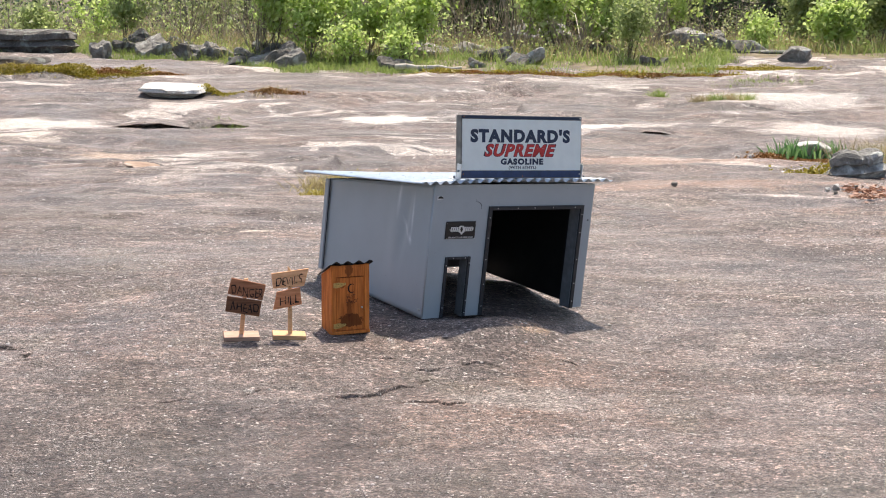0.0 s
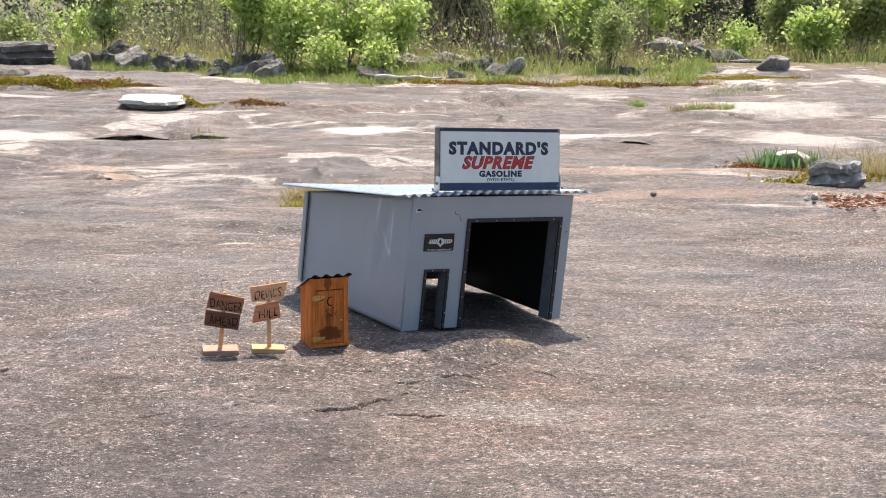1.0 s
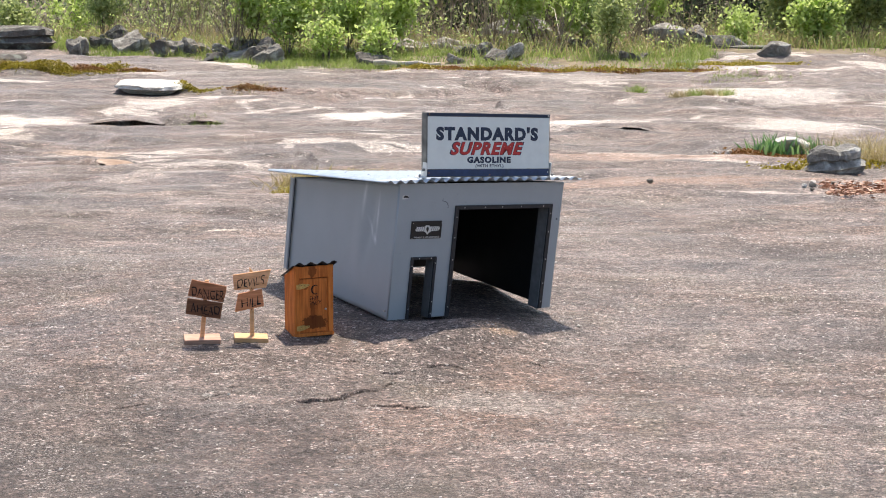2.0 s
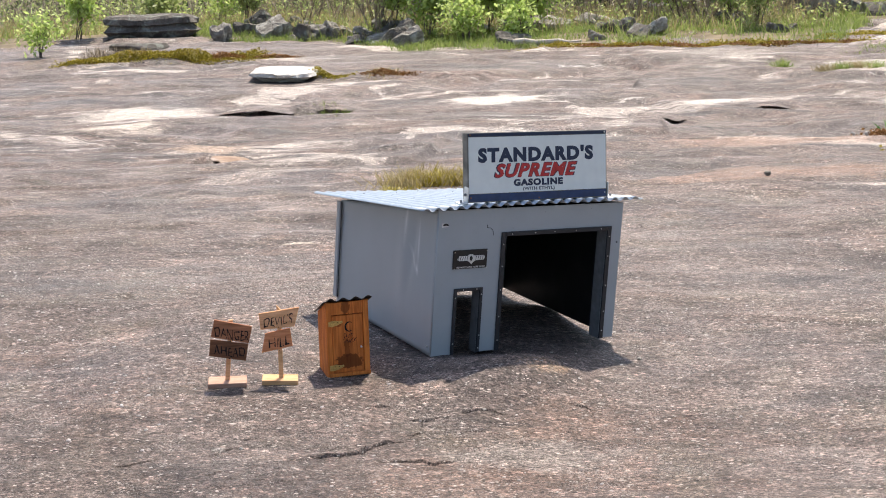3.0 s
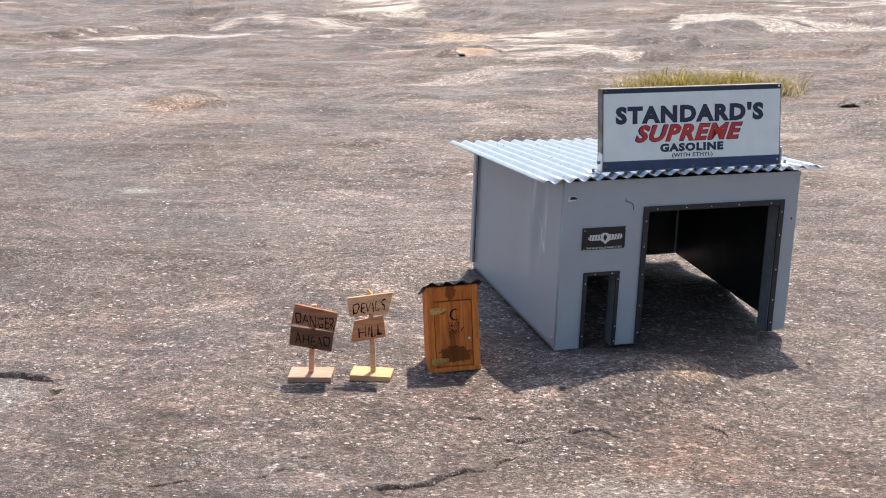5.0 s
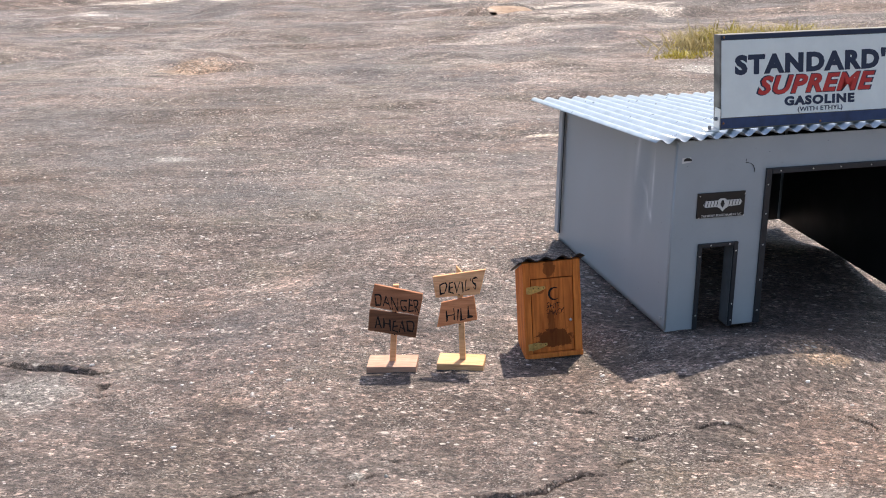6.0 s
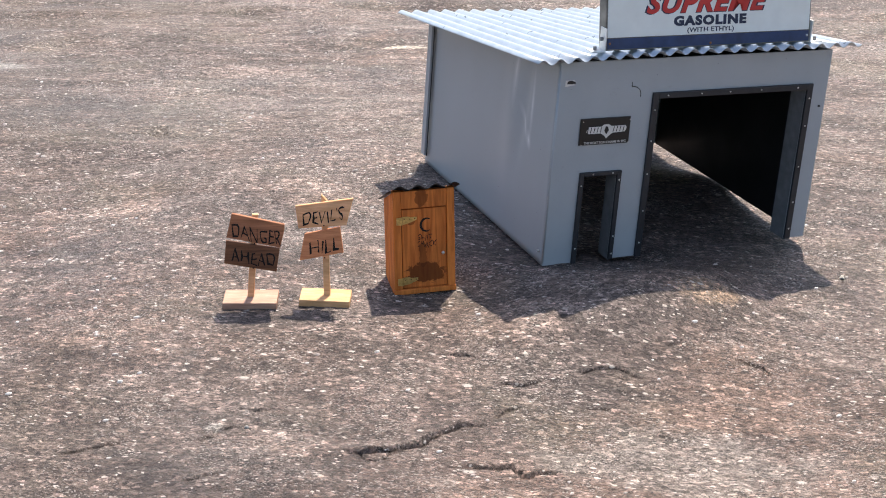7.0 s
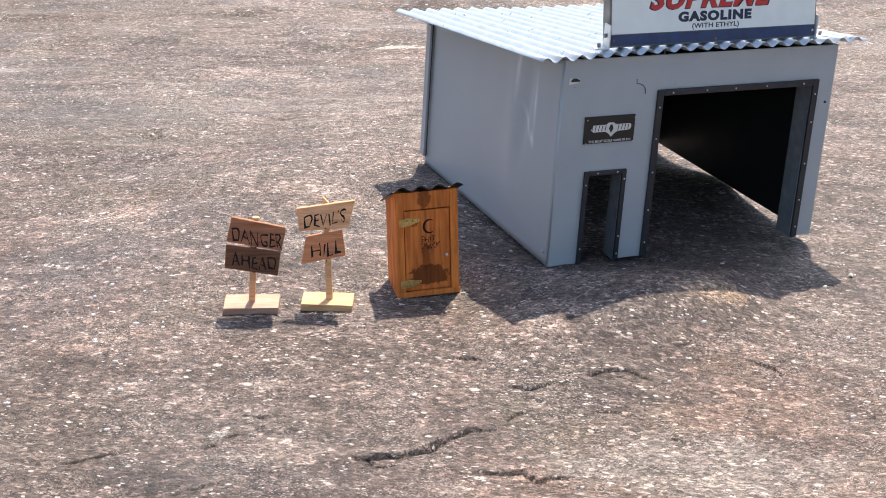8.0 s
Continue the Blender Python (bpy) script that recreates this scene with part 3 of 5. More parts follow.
# broken edges: a line, the height of its far side, how far that runs out, and the depth and width of the groove
CRACKS = [
    ([(-.605, -.529), (-.573, -.542), (-.535, -.556), (-.508, -.548), (-.466, -.546), (-.415, -.520), (-.381, -.510), (-.335, -.526)], 0.0085, 0.06, 0.0180, 0.0027),
    ([(-.573, -.545), (-.570, -.566), (-.541, -.580), (-.505, -.556)], -0.0017, 0.03, 0.0108, 0.0021),
    ([(-.318, -.503), (-.304, -.497), (-.258, -.482)], 0.0028, 0.05, 0.0126, 0.0021),
    ([(-.461, -.630), (-.418, -.642), (-.396, -.658), (-.355, -.665), (-.347, -.701), (-.317, -.709), (-.269, -.721)], 0.0039, 0.06, 0.0099, 0.0021),
    ([(-.316, -.267), (-.287, -.286), (-.259, -.309)], 0.0022, 0.04, 0.0090, 0.0021),
    ([(-.270, -.396), (-.226, -.417), (-.179, -.409)], 0.0033, 0.05, 0.0117, 0.0021),
    ([(-.117, -.416), (-.081, -.411), (-.041, -.420), (-.016, -.467)], 0.0033, 0.05, 0.0108, 0.0021),
    ([(.180, -.438), (.206, -.469), (.218, -.524)], 0.0028, 0.05, 0.0099, 0.0021),
    ([(.082, -.378), (.121, -.365)], 0.0022, 0.04, 0.0081, 0.0021),
    ([(-1.03, -.368), (-.985, -.367), (-.925, -.362)], 0.0022, 0.05, 0.0081, 0.0021),
    ([(-.807, -.412), (-.764, -.390), (-.734, -.385)], 0.0028, 0.04, 0.0108, 0.0021),
    ([(-.715, -.333), (-.672, -.355)], 0.0017, 0.04, 0.0081, 0.0021),
    ([(-.176, -.523), (-.131, -.529), (-.087, -.567)], 0.0017, 0.04, 0.0063, 0.0021),
    ([(-.087, -.644), (-.060, -.676)], 0.0017, 0.04, 0.0063, 0.0021),
    ([(-.859, -.525), (-.808, -.535)], 0.0017, 0.04, 0.0072, 0.0021),
    ([(-.550, 1.440), (-.496, 1.379), (-.470, 1.270)], .012, .10, .016, .010),
    ([(-1.39, .50), (-1.30, .43), (-1.25, .39), (-1.15, .32)], .010, .10, .014, .006),
    ([(-1.15, .32), (-1.17, .23), (-1.21, .16)], .006, .07, .009, .006),
    ([(-.71, 2.97), (-.67, 2.938), (-.609, 2.866)], .018, .20, .022, .016),
]
# the same farther up the dome, as metres ahead and aside
BANKS = [
    ([(12.20, -3.55), (12.12, -3.2), (12.18, -2.9), (12.25, -2.78)], .070, 1.3, .07, .08),
    ([(12.28, -2.78), (12.33, -2.4), (12.40, -2.1)], .055, 1.0, .05, .08),
    ([(11.68, 1.62), (11.62, 1.9), (11.70, 2.35)], .055, .9, .06, .08),
    ([(11.05, .60), (10.90, .85), (10.72, 1.15)], .020, .7, .03, .05),
    ([(7.1, -2.55), (7.28, -2.42), (7.55, -2.32), (7.75, -2.15)], .065, .45, .05, .05),
    ([(4.66, -3.42), (4.58, -3.2), (4.55, -3.0), (4.48, -2.85)], .035, .40, .035, .03),
    ([(4.74, .33), (4.70, .43), (4.66, .54)], .030, .25, .035, .025),
    ([(15.25, -2.9), (15.2, -2.2), (15.25, -1.4), (15.1, -.5)], .030, 1.0, .02, .10),
    ([(17.3, -6.9), (17.6, -5.6), (18.1, -4.2)], .045, 2.2, .02, .20),
    ([(9.5, 2.3), (9.4, 3.1), (9.3, 3.9)], .035, .9, .02, .08),
    ([(13.7, 2.6), (13.6, 3.3), (13.8, 3.9)], .045, .9, .03, .09),
    ([(13.9, -1.1), (13.85, -.2), (14.0, .6)], .035, .9, .02, .09),
    ([(10.2, -4.4), (10.3, -3.7), (10.1, -3.0), (10.25, -2.2)], .035, .8, .02, .07),
    ([(8.9, -4.6), (9.05, -3.9), (8.95, -3.3)], .030, .7, .02, .06),
    ([(8.2, -1.5), (8.3, -.9), (8.15, -.2)], .025, .6, .015, .05),
    ([(6.1, -2.0), (6.2, -1.4), (6.0, -1.0)], .022, .5, .015, .04),
    ([(6.0, 1.4), (6.15, 2.0), (6.05, 2.5)], .020, .5, .012, .04),
    ([(16.4, .4), (16.3, .75)], .03, .5, .05, .09),
    ([(16.2, .75), (16.1, 1.05)], .03, .5, .05, .09),
    ([(17.2, 4.1), (17.1, 4.9)], .04, .6, .05, .10),
]


def plan(d, s):
    k = AHEAD[0] ** 2 + AHEAD[1] ** 2
    return (AHEAD[0] * d + ASIDE[0] * s) / k, (AHEAD[1] * d + ASIDE[1] * s) / k


def crack_relief(x, y):
    """Broken edges of the rock's skin: the far side stands a little higher, with a ragged groove along it."""
    out = np.zeros_like(x)
    lines = [(line, *size, 1.0) for line, *size in CRACKS] + [([plan(*p) for p in line], *size, 8.0) for line, *size in BANKS]
    for line, h, reach, deep, wide, big in lines:
        total = sum(math.dist(a, b) for a, b in zip(line, line[1:]))
        cx, cy = sum(a for a, _ in line) / len(line), sum(b for _, b in line) / len(line)
        pick = np.hypot(x - cx, y - cy) < total / 2 + 4 * reach + .1
        px_, py_ = x[pick], y[pick]
        wob = lattice_noise(px_ * 34 / big, py_ * 34 / big, 3) * .0050 * big + lattice_noise(px_ * 110 / big, py_ * 110 / big, 4) * .0030 * big
        near, side, along, gone = np.full_like(px_, 99.0), np.zeros_like(px_), np.zeros_like(px_), 0.0
        for a, b in zip(line, line[1:]):
            ux, uy = b[0] - a[0], b[1] - a[1]
            ln = math.hypot(ux, uy)
            ux, uy = ux / ln, uy / ln
            qx, qy = px_ - a[0], py_ - a[1]
            tc = np.clip(qx * ux + qy * uy, 0, ln)
            dist = np.hypot(qx - tc * ux, qy - tc * uy)
            take = dist < near
            near = np.where(take, dist, near)
            side = np.where(take, -qx * uy + qy * ux, side)
            along = np.where(take, (gone + tc) / total, along)
            gone += ln
        s = np.where(side >= 0, near, -near) + wob
        ends = np.clip(5 * np.minimum(along, 1 - along), .0, 1) * (1 + .35 * lattice_noise(px_ * 16 / big, py_ * 16 / big, 9))
        out[pick] += h * ends * np.where(s > 0, np.exp(-s / reach), 0) - deep * ends * np.exp(-((s + wide * .6) / wide) ** 2)
    return out


def ground_height(x, y):
    shape = np.shape(x)
    x, y = np.atleast_1d(np.asarray(x, float)), np.atleast_1d(np.asarray(y, float))
    d, s = AHEAD[0] * x + AHEAD[1] * y, ASIDE[0] * x + ASIDE[1] * y
    r = np.hypot(x - .1, y - .1)
    calm = 1 - np.exp(-((r / 1.2) ** 2))
    out = plain_height(x, y)
    grow = np.clip((d - 2) / 6, 0, 1)
    bank = lattice_noise(s * .5 + .8 * lattice_noise(s * .5, d * .6, 7), d * .9 + .8 * lattice_noise(s * .6, d * .4, 8), 5)
    ledge = np.clip(bank * 12, -1, 1)
    out = out + grow * (0.030 * ledge + 0.03 * lattice_noise(s * .4, d * .45, 2) + 0.014 * lattice_noise(s * 1.4, d * 1.6, 13) + 0.008 * lattice_noise(s * 3.1, d * 3.4, 14))
    steps = np.clip((d - 1.2) / 2, 0, 1)
    out = out + steps * (0.008 * np.clip(8 * lattice_noise(s * 1.8, d * 5.5, 31), -1, 1) + 0.006 * lattice_noise(s * 5, d * 12, 32))
    out = out + calm * (0.020 * lattice_noise(s * 1.2, d * 2.0, 1) + 0.012 * lattice_noise(s * 1.5, d * 4.5, 17) + 0.006 * lattice_noise(s * 3.0, d * 9, 18))
    out = out + 0.0050 * lattice_noise(s * 4, d * 7, 6) * (0.3 + .9 * calm) + 0.0022 * lattice_noise(s * 12, d * 21, 15) * (.5 + .5 * calm) + 0.0014 * lattice_noise(x * 26, y * 34, 11) + 0.0011 * lattice_noise(x * 58, y * 66, 12)
    return (out + crack_relief(x, y)).reshape(shape)


def spaced(lo, fine_lo, fine_hi, hi, step, growth, most):
    """Grid lines: even in the middle, wider outwards."""
    mid = list(np.arange(fine_lo, fine_hi, step))
    up, w = [mid[-1]], step
    while up[-1] < hi:
        w = min(w * growth, most(up[-1]))
        up.append(up[-1] + w)
    down, w = [mid[0]], step
    while down[-1] > lo:
        w = min(w * growth, most(down[-1]))
        down.append(down[-1] - w)
    return np.array(down[:0:-1] + mid + up[1:])


def build_ground():
    wide = lambda q: 0.06 if -2 < q < 18 else 0.14 if -6 < q < 26 else 60.0
    ds = spaced(-60, -.93, -.12, 420, .0030, 1.030, wide)
    ss = spaced(-400, -.68, .55, 400, .0041, 1.036, lambda q: 0.095 if abs(q) < 7 else 60.0)
    dd, ss2 = np.meshgrid(ds, ss, indexing="ij")
    k = AHEAD[0] ** 2 + AHEAD[1] ** 2
    x, y = (AHEAD[0] * dd + ASIDE[0] * ss2) / k, (AHEAD[1] * dd + ASIDE[1] * ss2) / k
    z = ground_height(x, y)
    n, m = dd.shape
    idx = np.arange(n * m).reshape(n, m)
    f = np.stack([idx[:-1, :-1], idx[:-1, 1:], idx[1:, 1:], idx[1:, :-1]], -1).reshape(-1, 4)
    me = bpy.data.meshes.new("ground")
    me.vertices.add(n * m)
    me.vertices.foreach_set("co", np.stack([x, y, z], -1).ravel())
    me.loops.add(f.size)
    me.loops.foreach_set("vertex_index", f.ravel())
    me.polygons.add(len(f))
    me.polygons.foreach_set("loop_start", np.arange(0, f.size, 4))
    me.polygons.foreach_set("use_smooth", np.ones(len(f), bool))
    me.update(calc_edges=True)
    me.validate()
    me.materials.append(GRANITE)
    if me.polygons[0].normal.z < 0:
        me.flip_normals()
    tagged(new("ground", me), "weathered brownish grey granite dome with pale flakes and cracks", "rock ground", kind="structure")


build_ground()


def build_forest_floor():
    """Soil and leaf mould that laps over the rock where the wood begins."""
    rng = np.random.default_rng(3)
    ss = np.arange(-60, 60.1, .25)
    vs = np.concatenate([np.linspace(0, 3, 16), np.linspace(3.4, 60, 40)])
    s, v = np.meshgrid(ss, vs, indexing="ij")
    d = np.interp(s, EDGE_S, EDGE_D) + .35 + .45 * lattice_noise(s * 1.3, s * 0 + 3, 41) + .25 * lattice_noise(s * 4, s * 0 + 5, 42) + v
    k = AHEAD[0] ** 2 + AHEAD[1] ** 2
    x, y = (AHEAD[0] * d + ASIDE[0] * s) / k, (AHEAD[1] * d + ASIDE[1] * s) / k
    z = ground_height(x, y) + np.clip(v * .1 - .03, -.03, .015)
    n, m = s.shape
    idx = np.arange(n * m).reshape(n, m)
    f = np.stack([idx[:-1, :-1], idx[1:, :-1], idx[1:, 1:], idx[:-1, 1:]], -1).reshape(-1, 4)
    ob = raw("forest_floor", np.stack([x, y, z], -1).reshape(-1, 3).tolist(), f.tolist(), SOIL, True)
    tagged(ob, "brown leaf mould and soil under the scrub", "soil", kind="structure")


EDGE_S = [-12, -9, -6.5, -5, -4, -2.3, -.5, 3.6, 4.3, 8, 14]
EDGE_D = [22, 21, 22.4, 21.6, 20.6, 18.9, 18.2, 17.9, 20.7, 21, 22]
build_forest_floor()


def on(x, y, lift=0.0):
    return Vector((x, y, float(ground_height(x, y)) + lift))


def spot(d, s):
    """World x, y from metres ahead of and aside from the front corner."""
    k = AHEAD[0] ** 2 + AHEAD[1] ** 2
    return (AHEAD[0] * d + ASIDE[0] * s) / k, (AHEAD[1] * d + ASIDE[1] * s) / k


VIEW_TURN = math.degrees(math.atan2(-0.54, 0.84))
# ---- the toy filling station ----
def build_station():
    m = Matrix(((.99886, 0, .04784), (.00512, .99425, -.10693), (-.04756, .10705, .99312))).to_4x4()
    st = thing("gas_station", m, "grey-blue sheet metal model filling station with corrugated roof on rock", "model building")
    W, D, ZF, ZB, T = .613, .662, .420, .312, .004
    top = lambda y: ZF + (ZB - ZF) * y / D
    # the walls were cut to the lie of the rock: their feet are not level
    foot = lambda x, y: -.004 + .011 * x / W - (.017 + .004 * x / W) * y / D

    # side walls: one sheet each, slightly buckled
    def buckle(y, t):
        a = math.exp(-((y - .20) / .035) ** 2) * math.exp(-((t - .62) / .34) ** 2)
        b = math.exp(-((y - .125 - .07 * (1 - t)) / .018) ** 2) * math.exp(-((t - .70) / .26) ** 2)
        return .0050 * a - .0060 * b + .0012 * math.sin(5 * y + 2 * t)

    ys, ts = [D * i / 66 for i in range(67)], [i / 30 for i in range(31)]
    part("side_wall", sheet(lambda y, t: (-buckle(y, t) * min(1, 12 * t * (1 - t)) * min(1, y / .05), y, foot(0, y) + t * (top(y) - foot(0, y))), ys, ts, T, (1, 0, 0)), WALL_PAINT, st, "buckled grey-blue side sheet with a painted pale reflection along its crease", smooth=True)
    part("side_wall", sheet(lambda y, t: (W - T, y, foot(W, y) + t * (top(y) - foot(W, y))), [D * i / 8 for i in range(9)], [0, .5, 1], T, (1, 0, 0)), WALL_PAINT, st)
    part("back_wall", sheet(lambda x, t: (x, D, foot(x, D) + t * (ZB - foot(x, D))), [T + (W - 2 * T) * i / 8 for i in range(9)], [0, .5, 1], T, (0, -1, 0)), WALL_PAINT, st)
    # thin black sheets set just inside three of the walls
    part("inner_lining", sheet(lambda y, t: (W - T - .003, y, foot(W, y) + .002 + t * (top(y) - .01)), [.04, .35, D - .012], [0, .5, 1], .002, (1, 0, 0)), INSIDE, st, "thin black sheet inside the wall")
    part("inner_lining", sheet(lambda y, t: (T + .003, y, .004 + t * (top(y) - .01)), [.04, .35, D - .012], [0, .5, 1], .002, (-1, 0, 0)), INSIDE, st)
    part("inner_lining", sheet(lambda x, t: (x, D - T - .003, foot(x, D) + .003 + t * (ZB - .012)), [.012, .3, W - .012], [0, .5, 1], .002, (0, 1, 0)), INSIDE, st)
    # a thin black strip and a flange at the back corner
    part("corner_flange", box(-.010, -.004, D - .016, D + .006, .0, ZB - .002, .001), WALL_PAINT, st)
    part("corner_seam", box(-.0052, -.0038, D - .0195, D - .0165, .0, ZB), TRIM_BLACK, st)

    # front with its two openings
    dl, dr, dt = .0705, .1460, .1835          # small door
    bl, br, bt = .2180, .5640, .338          # drive-in door
    xs = [0, dl, dr, bl, br, W]
    zs = [0, dt, bt, ZF]
    solid = lambda x, z: not ((dl < x < dr and z < dt) or (bl < x < br and z < bt))
    front = lattice(xs, zs, solid, -.003, .001)
    for q in front.verts:
        if q.co.z < .001:
            q.co.z = foot(q.co.x, 0)
    part("front_wall", front, WALL_PAINT, st)
    part("corner_bend", rod((.0010, -.0010, .001), (.0010, -.0010, ZF - .003), .0024, .0024, 10), WALL_PAINT, st, smooth=True)

    def surround(x0, x1, zt, w, deep, screws):
        f = box(x0 - w, x0 + .001, -.0085, -.0032, foot(x0, 0), zt + w, .0012)
        box(x1 - .001, x1 + w, -.0085, -.0032, foot(x1, 0), zt + w, .0012, f)
        box(x0 + .0012, x1 - .0012, -.0085, -.0032, zt, zt + w, .0012, f)
        fr = part("door_frame", f, TRIM_BLACK, st, "black angle trim with small screws")
        part("jamb", box(x0 - .004, x0, .0012, deep, foot(x0, 0), zt, .0008), JAMB_GREY, st)
        part("jamb", box(x1, x1 + .004, -.0031, deep, foot(x1, 0) - .003, zt, .0008), JAMB_GREY, st)
        part("lintel", box(x0, x1, .0012, deep, zt, zt + .004, .0008), JAMB_GREY, st)
        first = None
        for sx, sz in screws:
            bm = bmesh.new()
            bmesh.ops.create_uvsphere(bm, u_segments=8, v_segments=5, radius=.0019, matrix=Matrix.Translation((sx, -.0088, sz)) @ Matrix.Diagonal((1, .6, 1, 1)))
            part("screw", bm, SCREW, fr, smooth=True)

    surround(dl, dr, dt, .0085, .040, [(dl - .004, .165), (dl - .004, .03), (dr + .004, .172), (dr + .004, .05), (dr + .004, .012), (dl + .02, dt + .0045), (dr - .012, dt + .0045)])
    surround(bl, br, bt, .0125, .050, [(bl - .006, z) for z in (.315, .25, .18, .10, .03)] + [(br + .006, z) for z in (.32, .26, .17, .09, .03)] + [(bl + .345 * q, bt + .006) for q in (.06, .28, .47, .68, .93)])

    # roof: one corrugated sheet
    def wave(x):
        return .0052 * math.cos(2 * math.pi * (x + .05) / .0362)

    rx = [-.060 + .724 * i / 240 for i in range(241)]
    ry = [-.026, .05, .2, .35, .5, .65, .742]
    slope = (ZB - ZF) / D
    part("roof", sheet(lambda x, y: (x, y + .003 * math.sin(9 * x), ZF + .0058 + slope * y + wave(x) + .006 + max(0, min(1, (.25 - x) / .31)) * (-.008 + .017 * (y + .026) / .768)), rx, ry, .0012, (0, 0, 1)), ROOF_METAL, st, "bluish galvanised corrugated roof sheet", smooth=True)

    # sign on the roof
    sx0, sx1, z0, z1 = .094, .557, .4375, .634
    lean = Matrix.Translation((0, .004, z0)) @ pose(0, 0, 0, -9.5, 0, 0) @ Matrix.Translation((0, 0, -z0))
    sign = part("sign_board", box(sx0, sx1, .0, .028, z0, z1, .0015), SIGN_EDGE, st, "white enamel fuel sign in a rusty dark frame")
    sign.matrix_local = lean
    h, w = z1 - z0, sx1 - sx0
    X, Z = lambda q: sx0 + w * q, lambda q: z1 - h * q
    part("sign_face", box(X(.008), X(.992), -.0022, -.0002, Z(.872), Z(.062), .0004), SIGN_WHITE, sign, "white sign face")
    part("blue_band", box(X(.008), X(.992), -.0022, -.0002, Z(.985), Z(.880), .0004), SIGN_BAND, sign, "weathered dark blue band")
    part("top_band", box(X(.004), X(.996), -.0022, -.0002, Z(.055), Z(.006), .0004), SIGN_NAVY, sign)
    for words, a, b, c, d, ink, weight, slant in (
        ("STANDARD'S", .072, .897, .432, .212, SIGN_NAVY, .058, 0),
        ("GASOLINE", .318, .672, .782, .680, SIGN_NAVY, .060, 0),
        ("(WITH ETHYL)", .385, .612, .862, .800, SIGN_NAVY, .015, 0),
    ):
        part("lettering", lettering(words, X(a), X(b), Z(c), Z(d), -.0022, weight, slant), ink, sign)
    part("lettering_outline", lettering("SUPREME", X(.178), X(.782), Z(.660), Z(.446), -.0022, .058, .30, .0004), SIGN_NAVY, sign)
    part("lettering", lettering("SUPREME", X(.186), X(.774), Z(.652), Z(.454), -.0022, .036, .30, .0010), SIGN_RED, sign, "red slanted lettering")
    for sx, sz in ((.018, .93), (.5, .965), (.982, .93), (.018, .03), (.982, .03)):
        bm = bmesh.new()
        bmesh.ops.create_uvsphere(bm, u_segments=8, v_segments=5, radius=.0026, matrix=Matrix.Translation((X(sx), -.0028, Z(sz))) @ Matrix.Diagonal((1, .5, 1, 1)))
        part("screw", bm, RUST if sx < .6 else SCREW, sign, smooth=True)
    for side, bx in ((-1, sx0), (1, sx1)):
        f = box(min(bx, bx + side * .0025), max(bx, bx + side * .0025), .002, .026, ZF + .015, z0 + .044, .0006)
        box(min(bx + side * .0025, bx + side * .030), max(bx + side * .0025, bx + side * .030), .002, .026, ZF + .0150, ZF + .0180, .0006, f)
        br_ob = part("bracket", f, ALU, st, "whitish angle bracket")
        part("bolt", rod((bx + side * .0026, .014, z0 + .022), (bx + side * .009, .014, z0 + .022), .0042, .0038, 6), JAMB_GREY, br_ob)
        part("bolt", rod((bx + side * .018, .013, ZF + .0181), (bx + side * .018, .013, ZF + .0255), .0042, .0034, 6), JAMB_GREY, br_ob)

    # name plate: plain emblem shapes and the small line
    plq = part("name_plate", box(.0525, .162, -.0062, -.0032, .2495, .3045, .001), PLATE_BLACK, st, "black name plate with silver print")
    bm = plate([(.066, .277), (.071, .287), (.099, .287), (.104, .291), (.115, .291), (.120, .287), (.151, .287), (.156, .281), (.150, .274), (.124, .273), (.117, .268), (.111, .262), (.106, .268), (.098, .273), (.072, .273)], -.0069, -.0064)
    emblem = part("emblem", bm, PLATE_WHITE, plq)
    for q in range(5):
        for side in (-1, 1):
            cx = .110 + side * (.014 + .0072 * q)
            part("emblem_gap", plate([(cx, .275), (cx + .0014, .275), (cx + .0034, .286), (cx + .0018, .286)], -.0073, -.0070), PLATE_BLACK, emblem)
    part("emblem_gap", plate([(.105, .279), (.110, .270), (.115, .279), (.112, .287), (.108, .287)], -.0073, -.0070), PLATE_BLACK, emblem)
    part("lettering", lettering("THE MOST SCALE NAME IN R/C", .0635, .1555, .2515, .2565, -.0062, .01), PLATE_WHITE, plq)
    for sx, sz in ((.058, .2985), (.161, .2985), (.058, .2505), (.161, .2505)):
        part("rivet", rod((sx, -.0068, sz), (sx, -.0060, sz), .0013, .0013, 8), SCREW, plq)

    # small sticker and the curled scratch
    stk = part("sticker", plate([(.012, .384), (.012, .372), (.031, .374), (.035, .379), (.030, .385)], -.0040, -.0032), PLATE_WHITE, st, "small white truck sticker")
    part("sticker_print", plate([(.015, .377), (.0335, .377), (.034, .380), (.027, .384), (.020, .384), (.016, .381)], -.0045, -.0041), PLATE_BLACK, stk)
    f = bmesh.new()
    arc = [(.158, .374), (.158, .365), (.162, .365), (.170, .363), (.176, .358), (.179, .350), (.179, .343)]
    for a, b in zip(arc, arc[1:]):
        rod((a[0], -.0034, a[1]), (b[0], -.0034, b[1]), .0007, .0006, 5, f)
    part("scratch", f, BURNT, st)
    part("bolt", rod((-.001, .016, .022), (-.006, .016, .022), .0035, .003, 8), SCREW, st)
    part("bolt", rod((.600, -.003, .300), (.600, -.0055, .300), .0026, .0022, 8), TRIM_BLACK, st)
    return st


build_station()


